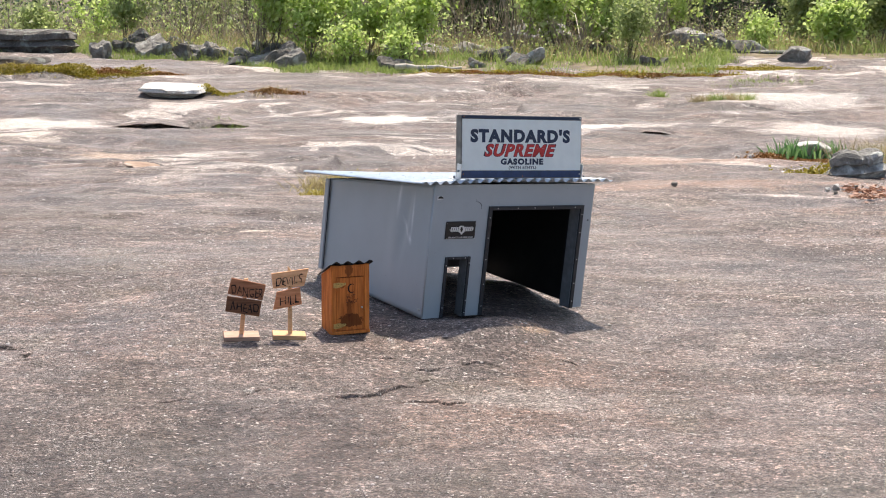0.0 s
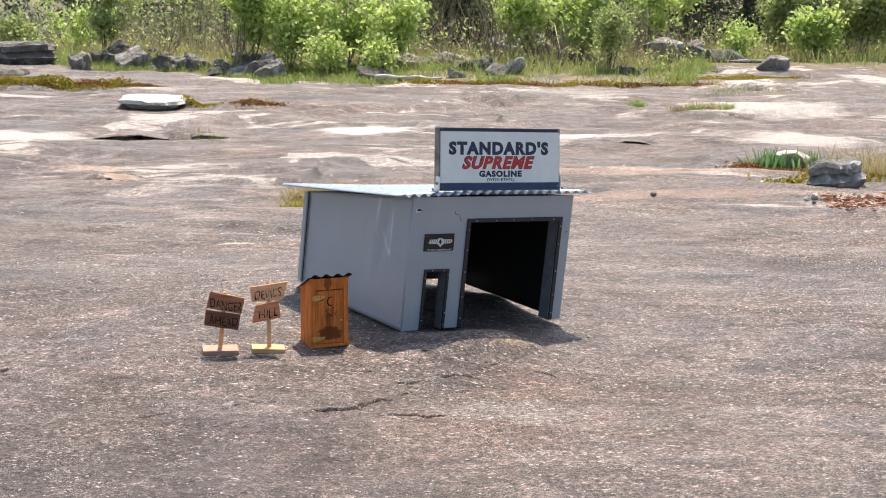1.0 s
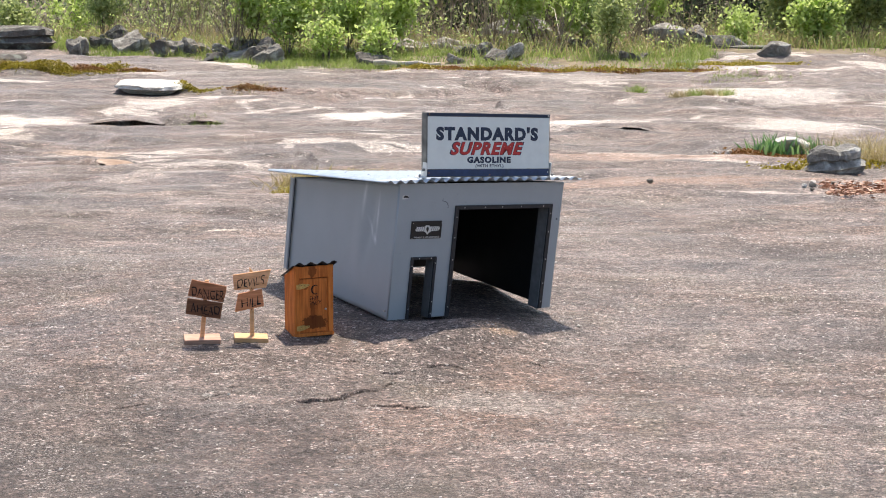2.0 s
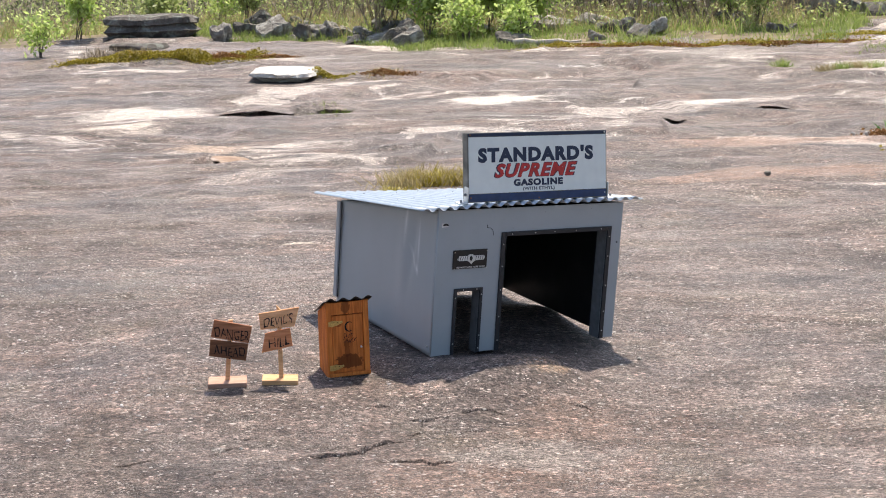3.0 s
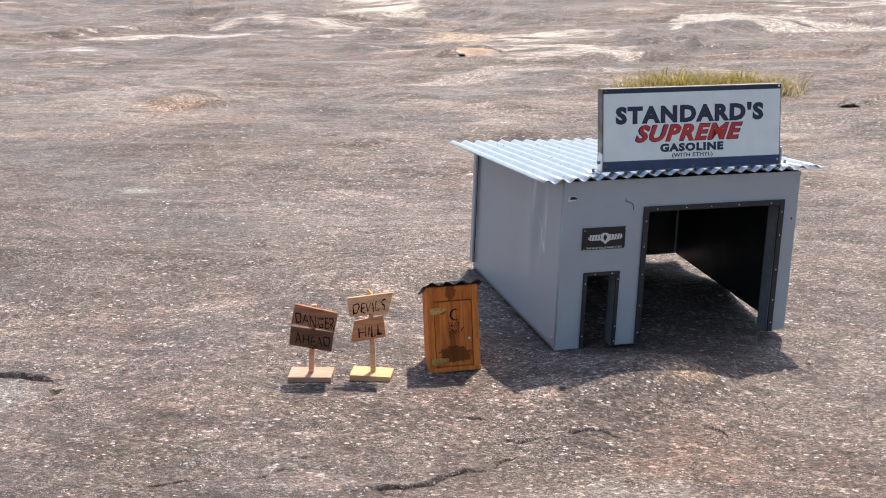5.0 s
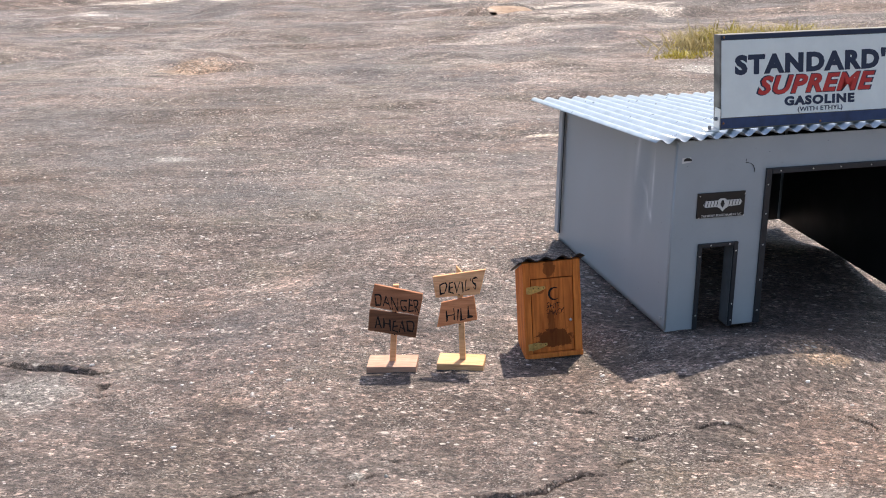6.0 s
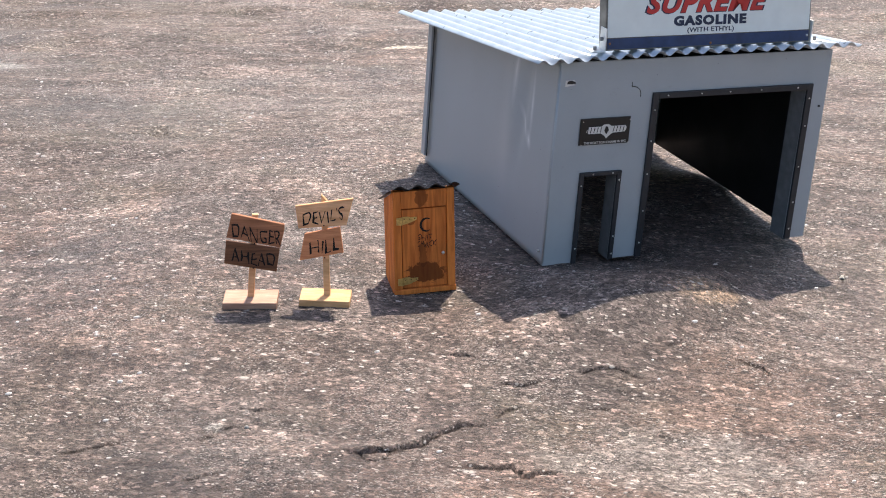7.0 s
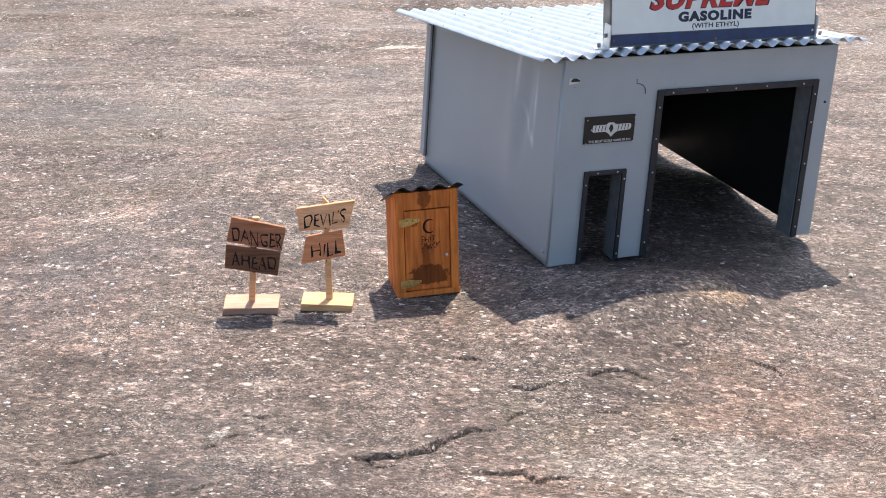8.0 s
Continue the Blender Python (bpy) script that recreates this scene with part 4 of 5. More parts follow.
# ---- the outhouse ----
def build_outhouse():
    z = min(float(ground_height(x, y)) for x, y in ((-.31, .014), (-.187, -.001), (-.299, .095), (-.18, .08)))
    m = pose(-.309, .012, z + .001, 1.0, -.2, -7.5)
    oh = thing("model_outhouse", m, "small orange-stained wooden outhouse with dark corrugated tin roof", "model outhouse")
    W, D, HF, HB = .122, .086, .211, .173
    side = lambda y: HF + (HB - HF) * y / D
    for x0 in (0, W - .006):
        bm = bmesh.new()
        pts = [(0.0141, .004), (D, .004), (D, side(D)), (.0141, side(.0141))]
        a = [bm.verts.new((x0, y, zz)) for y, zz in pts]
        b = [bm.verts.new((x0 + .006, y, zz)) for y, zz in pts]
        bm.faces.new(a), bm.faces.new(b[::-1])
        for i in range(4):
            bm.faces.new((a[(i + 1) % 4], a[i], b[i], b[(i + 1) % 4]))
        bmesh.ops.recalc_face_normals(bm, faces=bm.faces)
        part("side_panel", bm, SHACK_WOOD, oh)
    part("back_panel", box(.0061, W - .0061, D - .006, D - .0005, .004, HB - .003), SHACK_WOOD, oh)
    part("floor_board", box(-.001, W + .001, -.003, D + .001, 0, .0098, .001), SHACK_WOOD, oh)
    part("stile", box(0, .0155, 0, .014, .010, HF, .001), SHACK_WOOD, oh)
    part("stile", box(W - .0155, W, 0, .014, .010, HF, .001), SHACK_WOOD, oh)
    part("top_rail", box(.0157, W - .0157, .001, .013, HF - .036, HF - .001, .001), SHACK_DOOR, oh)
    door = part("door", box(.0172, W - .0168, .003, .011, .0115, HF - .0385, .0008), SHACK_DOOR, oh, "orange wooden door with dark stains and burnt lettering")
    part("door_gap", box(.0156, W - .0156, .0112, .0135, .0102, HF - .0365), BURNT, oh)
    # crescent
    out = [(math.cos(q), math.sin(q)) for q in (math.radians(a) for a in range(50, 312, 16))]
    inn = [(.16 + .80 * math.cos(q), .82 * math.sin(q)) for q in (math.radians(a) for a in range(300, 55, -16))]
    part("crescent", plate([(.0655 + .0130 * a, .139 + .0145 * b) for a, b in out + inn], .0024, .0029), BURNT, door)
    part("lettering", lettering("SHIT", .049, .077, .108, .119, .003, -.008, 0, .0005, .0012), BURNT, door)
    part("lettering", lettering("SHACK", .048, .086, .094, .105, .003, -.008, 0, .0005, .0014), BURNT, door)
    for hz in (.151, .026):
        f = plate([(.006, hz - .007), (.0155, hz - .008), (.0155, hz + .008), (.006, hz + .007)], -.0013, -.0002)
        hg = part("hinge", f, BRASS, oh, "worn brass hinge")
        part("hinge_leaf", plate([(.0178, hz - .008), (.030, hz - .006), (.040, hz - .002), (.047, hz + .001), (.047, hz + .006), (.036, hz + .006), (.028, hz + .008), (.0178, hz + .008)], .0013, .0028), BRASS, hg)
        part("hinge_pin", rod((.0166, -.0002, hz - .008), (.0166, -.0002, hz + .008), .0015, .0015, 8), BRASS, hg)
        for q in (.022, .033, .043):
            part("screw", rod((q, .0006, hz + .003), (q, .0014, hz + .003), .0011, .0011, 7), BURNT, hg)
    bm = bmesh.new()
    bmesh.ops.create_uvsphere(bm, u_segments=10, v_segments=7, radius=.0034, matrix=Matrix.Translation((W - .024, .0005, .079)))
    part("knob", bm, SCREW, door, smooth=True)
    xs = [-.009 + (W + .018) * i / 60 for i in range(61)]
    part("roof", sheet(lambda x, y: (x, y, HF + .0045 + (HB - HF) / D * y + .0040 * math.cos(2 * math.pi * (x - .012) / .036) + .02 * max(0, x - W + .004)), xs, [-.010, .03, D + .012], .0010, (0, 0, 1)), DARK_TIN, oh, "dark corrugated tin roof", smooth=True)


build_outhouse()


# ---- the two little signposts ----
def leant(bm, foot, by=.125):
    """Leans what stands on a base back from its foot."""
    for q in bm.verts:
        q.co.y += by * (q.co.z - foot)
    return bm


def signpost(x, y, turn, tilt, boards, base, post_h, label, base_mat, group, post_x=.0, post_lean=.0, peak=False):
    bw, bd, bh = base
    foot = [(u, v, float(ground_height(x + u * math.cos(turn) - v * math.sin(turn), y + u * math.sin(turn) + v * math.cos(turn)))) for u in (-.05, 0, .05) for v in (0, bd / 2, bd)]
    mean = sum(h for _, _, h in foot) / 9
    roll = math.degrees(math.atan(sum(u * h for u, _, h in foot) / sum(u * u for u, _, _ in foot)))
    pitch = math.degrees(math.atan(sum((v - bd / 2) * h for _, v, h in foot) / sum((v - bd / 2) ** 2 for _, v, _ in foot)))
    low = mean - math.tan(math.radians(pitch)) * bd / 2
    ob = thing("wooden_signpost", pose(x, y, low - .001, pitch, -roll, math.degrees(turn)), label, "model sign", group)
    part("base", box(-bw / 2, bw / 2, 0, bd, 0, bh, .0012), base_mat, ob)
    mid, pw = post_x, .0062
    t = math.tan(math.radians(post_lean))
    f = plate([(mid - pw, bh), (mid + pw, bh), (mid + pw + t * post_h, post_h - (.012 if peak else 0)), (mid - pw * .9 + t * post_h, post_h)], .026, .034, .0006)
    part("post", leant(f, bh), PINE if base_mat is PINE else BOARD_TAN, ob)
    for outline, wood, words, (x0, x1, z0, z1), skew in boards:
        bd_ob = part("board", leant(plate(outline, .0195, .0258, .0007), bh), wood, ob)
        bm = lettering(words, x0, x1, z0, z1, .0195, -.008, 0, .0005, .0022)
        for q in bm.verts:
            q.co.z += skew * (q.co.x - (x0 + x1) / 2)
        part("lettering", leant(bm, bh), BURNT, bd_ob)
        cx = sum(a for a, _ in outline) / len(outline)
        cz = sum(b for _, b in outline) / len(outline)
        part("nail", leant(rod((mid + t * cz, .0188, min(b for _, b in outline) + .008), (mid + t * cz, .0196, min(b for _, b in outline) + .008), .0014, .0014, 7), bh), BURNT, bd_ob)
    return ob


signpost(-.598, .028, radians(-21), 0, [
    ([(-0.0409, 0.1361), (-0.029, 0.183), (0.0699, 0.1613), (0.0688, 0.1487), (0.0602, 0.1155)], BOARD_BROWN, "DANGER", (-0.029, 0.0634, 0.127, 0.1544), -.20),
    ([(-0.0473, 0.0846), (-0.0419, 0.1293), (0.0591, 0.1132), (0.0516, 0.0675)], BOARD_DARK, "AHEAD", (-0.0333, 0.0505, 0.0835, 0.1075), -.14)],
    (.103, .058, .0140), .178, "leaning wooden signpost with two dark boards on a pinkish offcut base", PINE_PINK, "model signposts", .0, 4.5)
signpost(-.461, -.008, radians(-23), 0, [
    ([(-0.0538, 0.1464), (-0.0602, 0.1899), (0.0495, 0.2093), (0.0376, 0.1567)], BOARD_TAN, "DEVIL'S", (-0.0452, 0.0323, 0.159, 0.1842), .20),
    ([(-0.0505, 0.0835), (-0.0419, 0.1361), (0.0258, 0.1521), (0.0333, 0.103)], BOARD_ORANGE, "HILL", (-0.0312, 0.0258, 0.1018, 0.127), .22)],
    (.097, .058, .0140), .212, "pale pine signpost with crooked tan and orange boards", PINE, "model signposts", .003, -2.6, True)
# ---- loose rocks, ledges and stones ----
def rock_mesh(sx, sy, sz, seed, flat=0.0, rough=0.22, cuts=3, bm=None):
    """A broken boulder: a subdivided block, chopped by planes and roughened."""
    rng = random.Random(seed)
    out = bmesh.new()
    bmesh.ops.create_icosphere(out, subdivisions=cuts, radius=1.0)
    planes = []
    for _ in range(9):
        n = Vector((rng.uniform(-1, 1), rng.uniform(-1, 1), rng.uniform(-.5, 1))).normalized()
        planes.append((n, rng.uniform(.42, .68)))
    off = Vector((rng.uniform(0, 50), rng.uniform(0, 50), 0))
    for v in out.verts:
        for n, d in planes:
            over = v.co.dot(n) - d
            if over > 0:
                v.co -= n * over
        if flat:
            v.co.z = max(-flat, min(flat, v.co.z))
        k = 1 + rough * .25 * noise.noise(v.co * 1.6 + off) + rough * .18 * noise.noise(v.co * 4.5 + off) + rough * .12 * noise.noise(v.co * 11 + off)
        v.co = Vector((v.co.x * sx * k, v.co.y * sy * k, v.co.z * sz * k))
    return out


def rock(name, d, s, size, turn, seed, material, label, category="rock", sink=.25, flat=0.0, tilt=(0, 0), rough=.22, cuts=3, group=""):
    x, y = spot(d, s)
    bm = rock_mesh(*size, seed, flat, rough, cuts)
    low = min(v.co.z for v in bm.verts)
    ob = link(name, bm, material, None, label, smooth=False)
    h = -low * (1 - sink)
    ob.matrix_world = pose(x, y, float(ground_height(x, y)) + h, tilt[0], tilt[1], VIEW_TURN + turn)
    return tagged(ob, label, category, group)


def flake(d, s, length, depth, lift, turn, seed, label, thick=.03, material=None):
    """A lifted plate of the rock's skin: a thin ragged slab that juts out over a hollow and runs into the bank behind."""
    rng = random.Random(seed)
    ph = [rng.uniform(0, 6.28) for _ in range(5)]
    n = 36
    out = bmesh.new()
    rows = []
    for i in range(n + 1):
        u = i / n
        e = math.sin(math.pi * min(1, max(0, u))) ** .5
        front = -depth * .42 * e + depth * .09 * e * (math.sin(9 * u + ph[0]) + .7 * math.sin(23 * u + ph[1]) + .5 * math.sin(51 * u + ph[2]))
        x = (u - .5) * length
        t = thick * (.1 + .9 * math.sin(math.pi * min(1, max(0, u)))) * (1 + .35 * math.sin(13 * u + ph[3]))
        e2 = math.sin(math.pi * u)
        z = lift * e2 * (1 + .25 * math.sin(7 * u + ph[4])) - .05 * (1 - e2)
        pts = [(x, front + .008, z - t), (x, front, z - t * .35), (x, front + .012, z), (x, front + depth * .4, z + .004), (x, depth * .9, z - .012), (x, depth * .9, z - t - .05), (x, front + depth * .45, z - t)]
        rows.append([out.verts.new(p) for p in pts])
    for a, b in zip(rows, rows[1:]):
        for j in range(7):
            k = (j + 1) % 7
            out.faces.new((a[j], a[k], b[k], b[j]))
    out.faces.new(rows[0])
    out.faces.new(rows[-1][::-1])
    bmesh.ops.recalc_face_normals(out, faces=out.faces)
    x, y = spot(d, s)
    g0 = float(plain_height(x, y))
    back = spot(d + .4, s)
    ob = link("rock_flake", out, material or GRANITE, None, label)
    pitch = math.degrees(math.atan2(float(plain_height(*back)) - g0, .4))
    ob.matrix_world = pose(x, y, float(ground_height(*spot(d + .25, s))), pitch, 0, VIEW_TURN + turn)
    tagged(ob, label, "rock flake", "lifted flakes of the dome")


flake(12.16, -3.12, .80, .45, .014, 2, 1, "lifted rock plate over a dark hollow", .014)
flake(12.38, -2.30, .55, .40, .006, -4, 2, "low lifted rock plate with grass in its crack", .012)
flake(11.68, 1.98, .60, .36, .005, 1, 3, "thin lifted rock plate over a dark hollow", .009)
flake(10.86, .88, .56, .32, .010, -14, 4, "thin lifted rock plate over a dark slit", .012)
flake(7.45, -2.40, .38, .30, .014, -24, 9, "rusty lifted rock plate", .012, STONE_RUST)
flake(4.67, .44, .22, .18, .010, -14, 7, "small lifted rock plate over a dark slit", .012)


def slab(name, d, s, w, dep, h, turn, seed, material, label, category, tilt=(0, 0), foot=.78, top=.95, lump=1.0):
    """A flat broken slab with upright sides and a level top."""
    rng = random.Random(seed)
    n = 34
    out = bmesh.new()
    rings = []
    off = Vector((seed * 3.7, seed * 1.3, 0))
    corners = [1 + lump * rng.uniform(-.16, .16) for _ in range(9)]
    for z, k in ((0, foot), (.16, foot + .06), (.30, foot + .15), (.34, foot + .10), (.58, top + .02), (.62, min(1, top + .12)), (.86, min(1, top + .11)), (1.0, top), (1.03, top * .55)):
        ring = []
        for i in range(n):
            q = 6.2832 * i / n
            cx, cy = math.cos(q), math.sin(q)
            sq = 1 / max(abs(cx), abs(cy)) ** .62
            p = Vector((cx, cy, z * .8))
            wear = corners[int(i * 9 / n)] * (1 + .10 * noise.noise(p * 2.2 + off) + .09 * noise.noise(p * 6 + off)) * k
            ring.append(out.verts.new((w * cx * sq * wear, dep * cy * sq * wear, h * z * (1 + .10 * lump * math.sin(3 * q + seed)) + (h * .10 * lump * noise.noise(p * 5 + off) if z else 0))))
        rings.append(ring)
    for a, b in zip(rings, rings[1:]):
        for i in range(n):
            j = (i + 1) % n
            out.faces.new((a[i], a[j], b[j], b[i]))
    out.faces.new(rings[0][::-1])
    mid = out.verts.new((0, 0, h * 1.03))
    for i in range(n):
        out.faces.new((rings[-1][i], rings[-1][(i + 1) % n], mid))
    x, y = spot(d, s)
    ob = link(name, out, material, None, label)
    ob.matrix_world = pose(x, y, float(ground_height(x, y)) - .02, tilt[0], tilt[1], VIEW_TURN + turn)
    tagged(ob, label, category)


slab("stone_slab", 15.35, -3.40, .40, .44, .115, 3, 21, STONE_PALE, "flat bright sunlit stone slab lying on the rock", "stone", (3, 2), .66, .97, .12)
slab("rock_outcrop", 22.5, -7.0, .74, .55, .36, 2, 41, STONE_DARK, "long dark flat-topped outcrop at the edge of the scrub", "outcrop", (0, 0), .90, .88, .5)
slab("rock_slab", 22.4, 4.85, .55, .40, .09, -4, 53, STONE_DARK, "dark flat slab resting on boulders", "rock slab")
slab("boulder", 6.50, 2.88, .28, .20, .175, -4, 33, STONE_LICHEN, "grey lichen-covered boulder with a dark undercut", "boulder", (4, -6), .60, .50)
rock("boulder", 8.75, 3.08, (.25, .20, .11), 20, 35, STONE_PALE, "pale boulder behind green blades", "boulder", .2)
rock("boulder", 20.5, 5.2, (.36, .26, .135), 10, 77, STONE_GREY, "rounded grey boulder at the edge of the wood", "boulder", .2)
slab("boulder", 22.1, -5.72, .17, .2, .28, 15, 42, STONE_GREY, "broken grey boulder in the grass", "boulder", (10, -8))
slab("boulder", 22.5, -4.95, .28, .26, .24, 25, 43, STONE_GREY, "angular grey boulder in the grass", "boulder", (18, -16))
slab("boulder", 21.9, -3.85, .26, .24, .20, 40, 44, STONE_GREY, "tilted grey slab in the scrub", "boulder", (16, 18))
rock("boulder", 21.7, -4.35, (.22, .2, .17), 20, 45, STONE_DARK, "dark broken stone in the scrub", "boulder", .2)
slab("boulder", 20.5, -2.75, .36, .30, .15, 6, 46, STONE_GREY, "pale grey flat boulder at the bank", "boulder", (12, -4))
rock("boulder", 20.8, -3.35, (.26, .2, .13), 4, 56, STONE_DARK, "dark low stone at the bank", "boulder", .2, .6)
slab("boulder", 21.3, -.45, .40, .30, .20, 0, 47, STONE_GREY, "low grey boulder in the grass", "boulder", (10, 5))
rock("boulder", 21.4, .15, (.30, .26, .20), 50, 48, STONE_GREY, "low grey boulder in the grass", "boulder", .25)
slab("boulder", 19.9, .95, .30, .14, .07, 8, 49, STONE_PALE, "flat pale stone in the grass", "boulder", (12, -8))
rock("boulder", 24.5, 1.6, (.8, .5, .36), 8, 50, STONE_GREY, "broad grey boulder in the scrub", "boulder", .25)
rock("boulder", 22.3, 2.4, (.38, .30, .16), -10, 57, STONE_DARK, "dark flat stone under the shrub", "boulder", .15, .6)
rock("boulder", 22.5, 3.75, (.42, .36, .33), 5, 51, STONE_GREY, "grey boulder with a bright top", "boulder", .2)
rock("boulder", 22.9, 4.35, (.55, .4, .27), 0, 52, STONE_DARK, "dark flat-topped boulder in the scrub", "boulder", .2, .6)
rock("boulder", 22.4, 4.7, (.50, .36, .22), 0, 58, STONE_DARK, "dark boulder under a slab", "boulder", .2, .6)
rock("boulder", 19.3, -6.3, (.5, .35, .12), 0, 54, STONE_DARK, "low dark stone by the moss", "boulder", .3, .55)
for n, (d, s, a) in enumerate(((4.76, 1.38, .028), (4.70, 2.33, .040), (4.62, 2.26, .026), (4.5, 2.28, .018), (8.5, 2.50, .035), (8.65, 2.4, .028), (15.9, -3.1, .05), (4.72, 2.45, .022))):
    rock("stone", d, s, (a, a * .8, a * .7), 40 * n, 60 + n, STONE_PALE if n in (1, 2, 4, 5) else STONE_GREY, "small loose stone on the bare rock", "stone", .1, 0, (0, 0), .3, 2, "loose stones")


def scree():
    """Small broken blocks between the larger ones, half hidden in the grass."""
    rng = random.Random(9)
    for n in range(40):
        s = rng.uniform(-6.0, -2.4) if n < 28 else rng.uniform(-1.0, 5.0)
        d = float(np.interp(s, EDGE_S, EDGE_D)) + rng.uniform(.7, 2.8)
        a = rng.uniform(.10, .30)
        slab("broken_block", d, s, a, a * .8, a * rng.uniform(.5, 1.1), rng.uniform(0, 90), 300 + n, STONE_GREY if n % 5 < 2 else STONE_DARK, "broken grey block half hidden in grass", "rock", (rng.uniform(-25, 25), rng.uniform(-25, 25)))


scree()


def pebble(x, y, a, seed, material=STONE_PALE):
    bm = rock_mesh(a, a * .8, a * .6, seed, 0, .25, 2)
    low = min(v.co.z for v in bm.verts)
    ob = link("pebble", bm, material, None)
    ob.matrix_world = pose(x, y, float(ground_height(x, y)) - low * .85, 0, 0, seed * 37)
    tagged(ob, "small white pebble on the granite", "pebble", "white pebbles")


pebble(.575, -.205, .0085, 1)
pebble(-.043, .163, .006, 2)
pebble(-.72, -.40, .006, 3)


def scatter_chips():
    """Loose flakes of feldspar, thin and flat, over the near rock."""
    rng = np.random.default_rng(5)
    n = 10000
    d, s = rng.uniform(-1.6, 2.6, n), rng.uniform(-1.9, 2.0, n)
    keep = lattice_noise(d * 2.2, s * 2.2, 21) + rng.uniform(-.6, .6, n) > -.05
    d, s = d[keep], s[keep]
    k = AHEAD[0] ** 2 + AHEAD[1] ** 2
    x, y = (AHEAD[0] * d + ASIDE[0] * s) / k, (AHEAD[1] * d + ASIDE[1] * s) / k
    inside = (x > -.02) & (x < .64) & (y > -.02) & (y < .68)
    x, y = x[~inside], y[~inside]
    n = len(x)
    z = ground_height(x, y)
    size = .0011 + .0050 * rng.random(n) ** 4
    bits_v, bits_f = [], []
    for i in range(n):
        q0 = rng.uniform(0, 6.28)
        m = 5
        ring = [(x[i] + size[i] * (1 + .4 * math.sin(3 * q + q0)) * math.cos(q), y[i] + size[i] * .62 * math.sin(q)) for q in (q0 + 6.283 * a / m for a in range(m))]
        o = len(bits_v)
        bits_v += [(a, b, z[i] - .001) for a, b in ring] + [(x[i] + .8 * (a - x[i]), y[i] + .8 * (b - y[i]), z[i] + size[i] * .45) for a, b in ring]
        bits_f.append(tuple(o + m + a for a in range(m)))
        bits_f += [(o + a, o + (a + 1) % m, o + m + (a + 1) % m, o + m + a) for a in range(m)]
    tagged(raw("gravel", bits_v, bits_f, FLAKE), "pale loose feldspar chips strewn over the granite", "gravel", kind="stuff")


scatter_chips()


# ---- plants ----


def wood_edge(s):
    return np.interp(s, EDGE_S, EDGE_D)


def strew(rng, n, s0, s1, a, b, power=1.0):
    """Points in the belt that begins a metres behind the wood's edge."""
    s = rng.uniform(s0, s1, n)
    d = wood_edge(s) + a + (b - a) * rng.random(n) ** power
    k = AHEAD[0] ** 2 + AHEAD[1] ** 2
    return np.column_stack([(AHEAD[0] * d + ASIDE[0] * s) / k, (AHEAD[1] * d + ASIDE[1] * s) / k])


def build_grass():
    rng = np.random.default_rng(11)
    for name, n, s0, s1, a, b, h0, h1, w, lean, mat, label in (
        ("grass", 44000, -7.4, 4.4, .0, 2.6, .04, .16, .009, .7, GRASS, "low bright green grass along the edge of the rock"),
        ("grass", 28000, -12, 12, .8, 7.0, .08, .36, .010, .7, GRASS, "green and yellowish grass among the scrub"),
        ("dry_grass", 26000, -12, 12, 1.2, 9.0, .12, .45, .009, .65, STRAW, "tall dry straw-coloured grass among the scrub"),
        ("dry_stalks", 4500, -12, 5, 2.0, 10.0, .4, 1.7, .009, .55, TWIG, "bare brown stalks and twigs of the undergrowth"),
    ):
        xy = strew(rng, n, s0, s1, a, b, .8)
        # clumped
        keep = lattice_noise(xy[:, 0] * 1.6, xy[:, 1] * 1.6, len(label)) + rng.uniform(-.7, .7, n) > -.1
        xy = xy[keep]
        h = rng.uniform(h0, h1, len(xy))
        tagged(blades(name, xy, h, np.full(len(xy), w) * rng.uniform(.6, 1.4, len(xy)), lean, mat, rng), label, "grass", kind="stuff")


build_grass()


def build_undergrowth():
    """Low leafy growth that fills the wood's floor, in patches of differing green and brown."""
    rng = np.random.default_rng(17)
    for n, a, b, top, size, mat, label, sd in (
        (15000, 1.2, 10, .75, .030, LEAF_MID, "dull green low undergrowth in the scrub", 1),
        (16000, 1.5, 10, .60, .022, STRAW, "straw-coloured dead undergrowth in the scrub", 2),
        (11000, 1.5, 10, .90, .032, LEAF_BRIGHT, "bright green saplings in the scrub", 3),
        (9000, 2.5, 11, .75, .024, TWIG, "grey-brown dead brush in the scrub", 4),
        (16000, 9, 16, 2.2, .050, LEAF_MID, "dense green thicket behind the scrub", 5),
        (9000, 6, 13, 1.1, .045, LEAF_MID, "green bushes at the foot of the pines", 7),
        (18000, 10, 18, 2.2, .075, NEEDLE, "dark shaded thicket under the pines", 6),
    ):
        xy = strew(rng, n, -14, 14, a, b)
        f = 1.1 if top < 1 else .6
        patch = lattice_noise(xy[:, 0] * f, xy[:, 1] * f, 60 + sd) + .5 * lattice_noise(xy[:, 0] * f * 3, xy[:, 1] * f * 3, 70 + sd)
        keep = patch + rng.uniform(-.25, .25, n) > (.0 if top < 1 else -.9)
        xy, patch = xy[keep], patch[keep]
        z = ground_height(xy[:, 0], xy[:, 1]) + .04 + rng.random(len(xy)) * top * np.clip((.25 if top < 1 else .7) + patch, .15, 1.0)
        p, q = random_axes(rng, len(xy), size)
        tagged(quads("undergrowth", np.column_stack([xy, z]), p * .5, q, mat), label, "undergrowth", kind="stuff")


build_undergrowth()


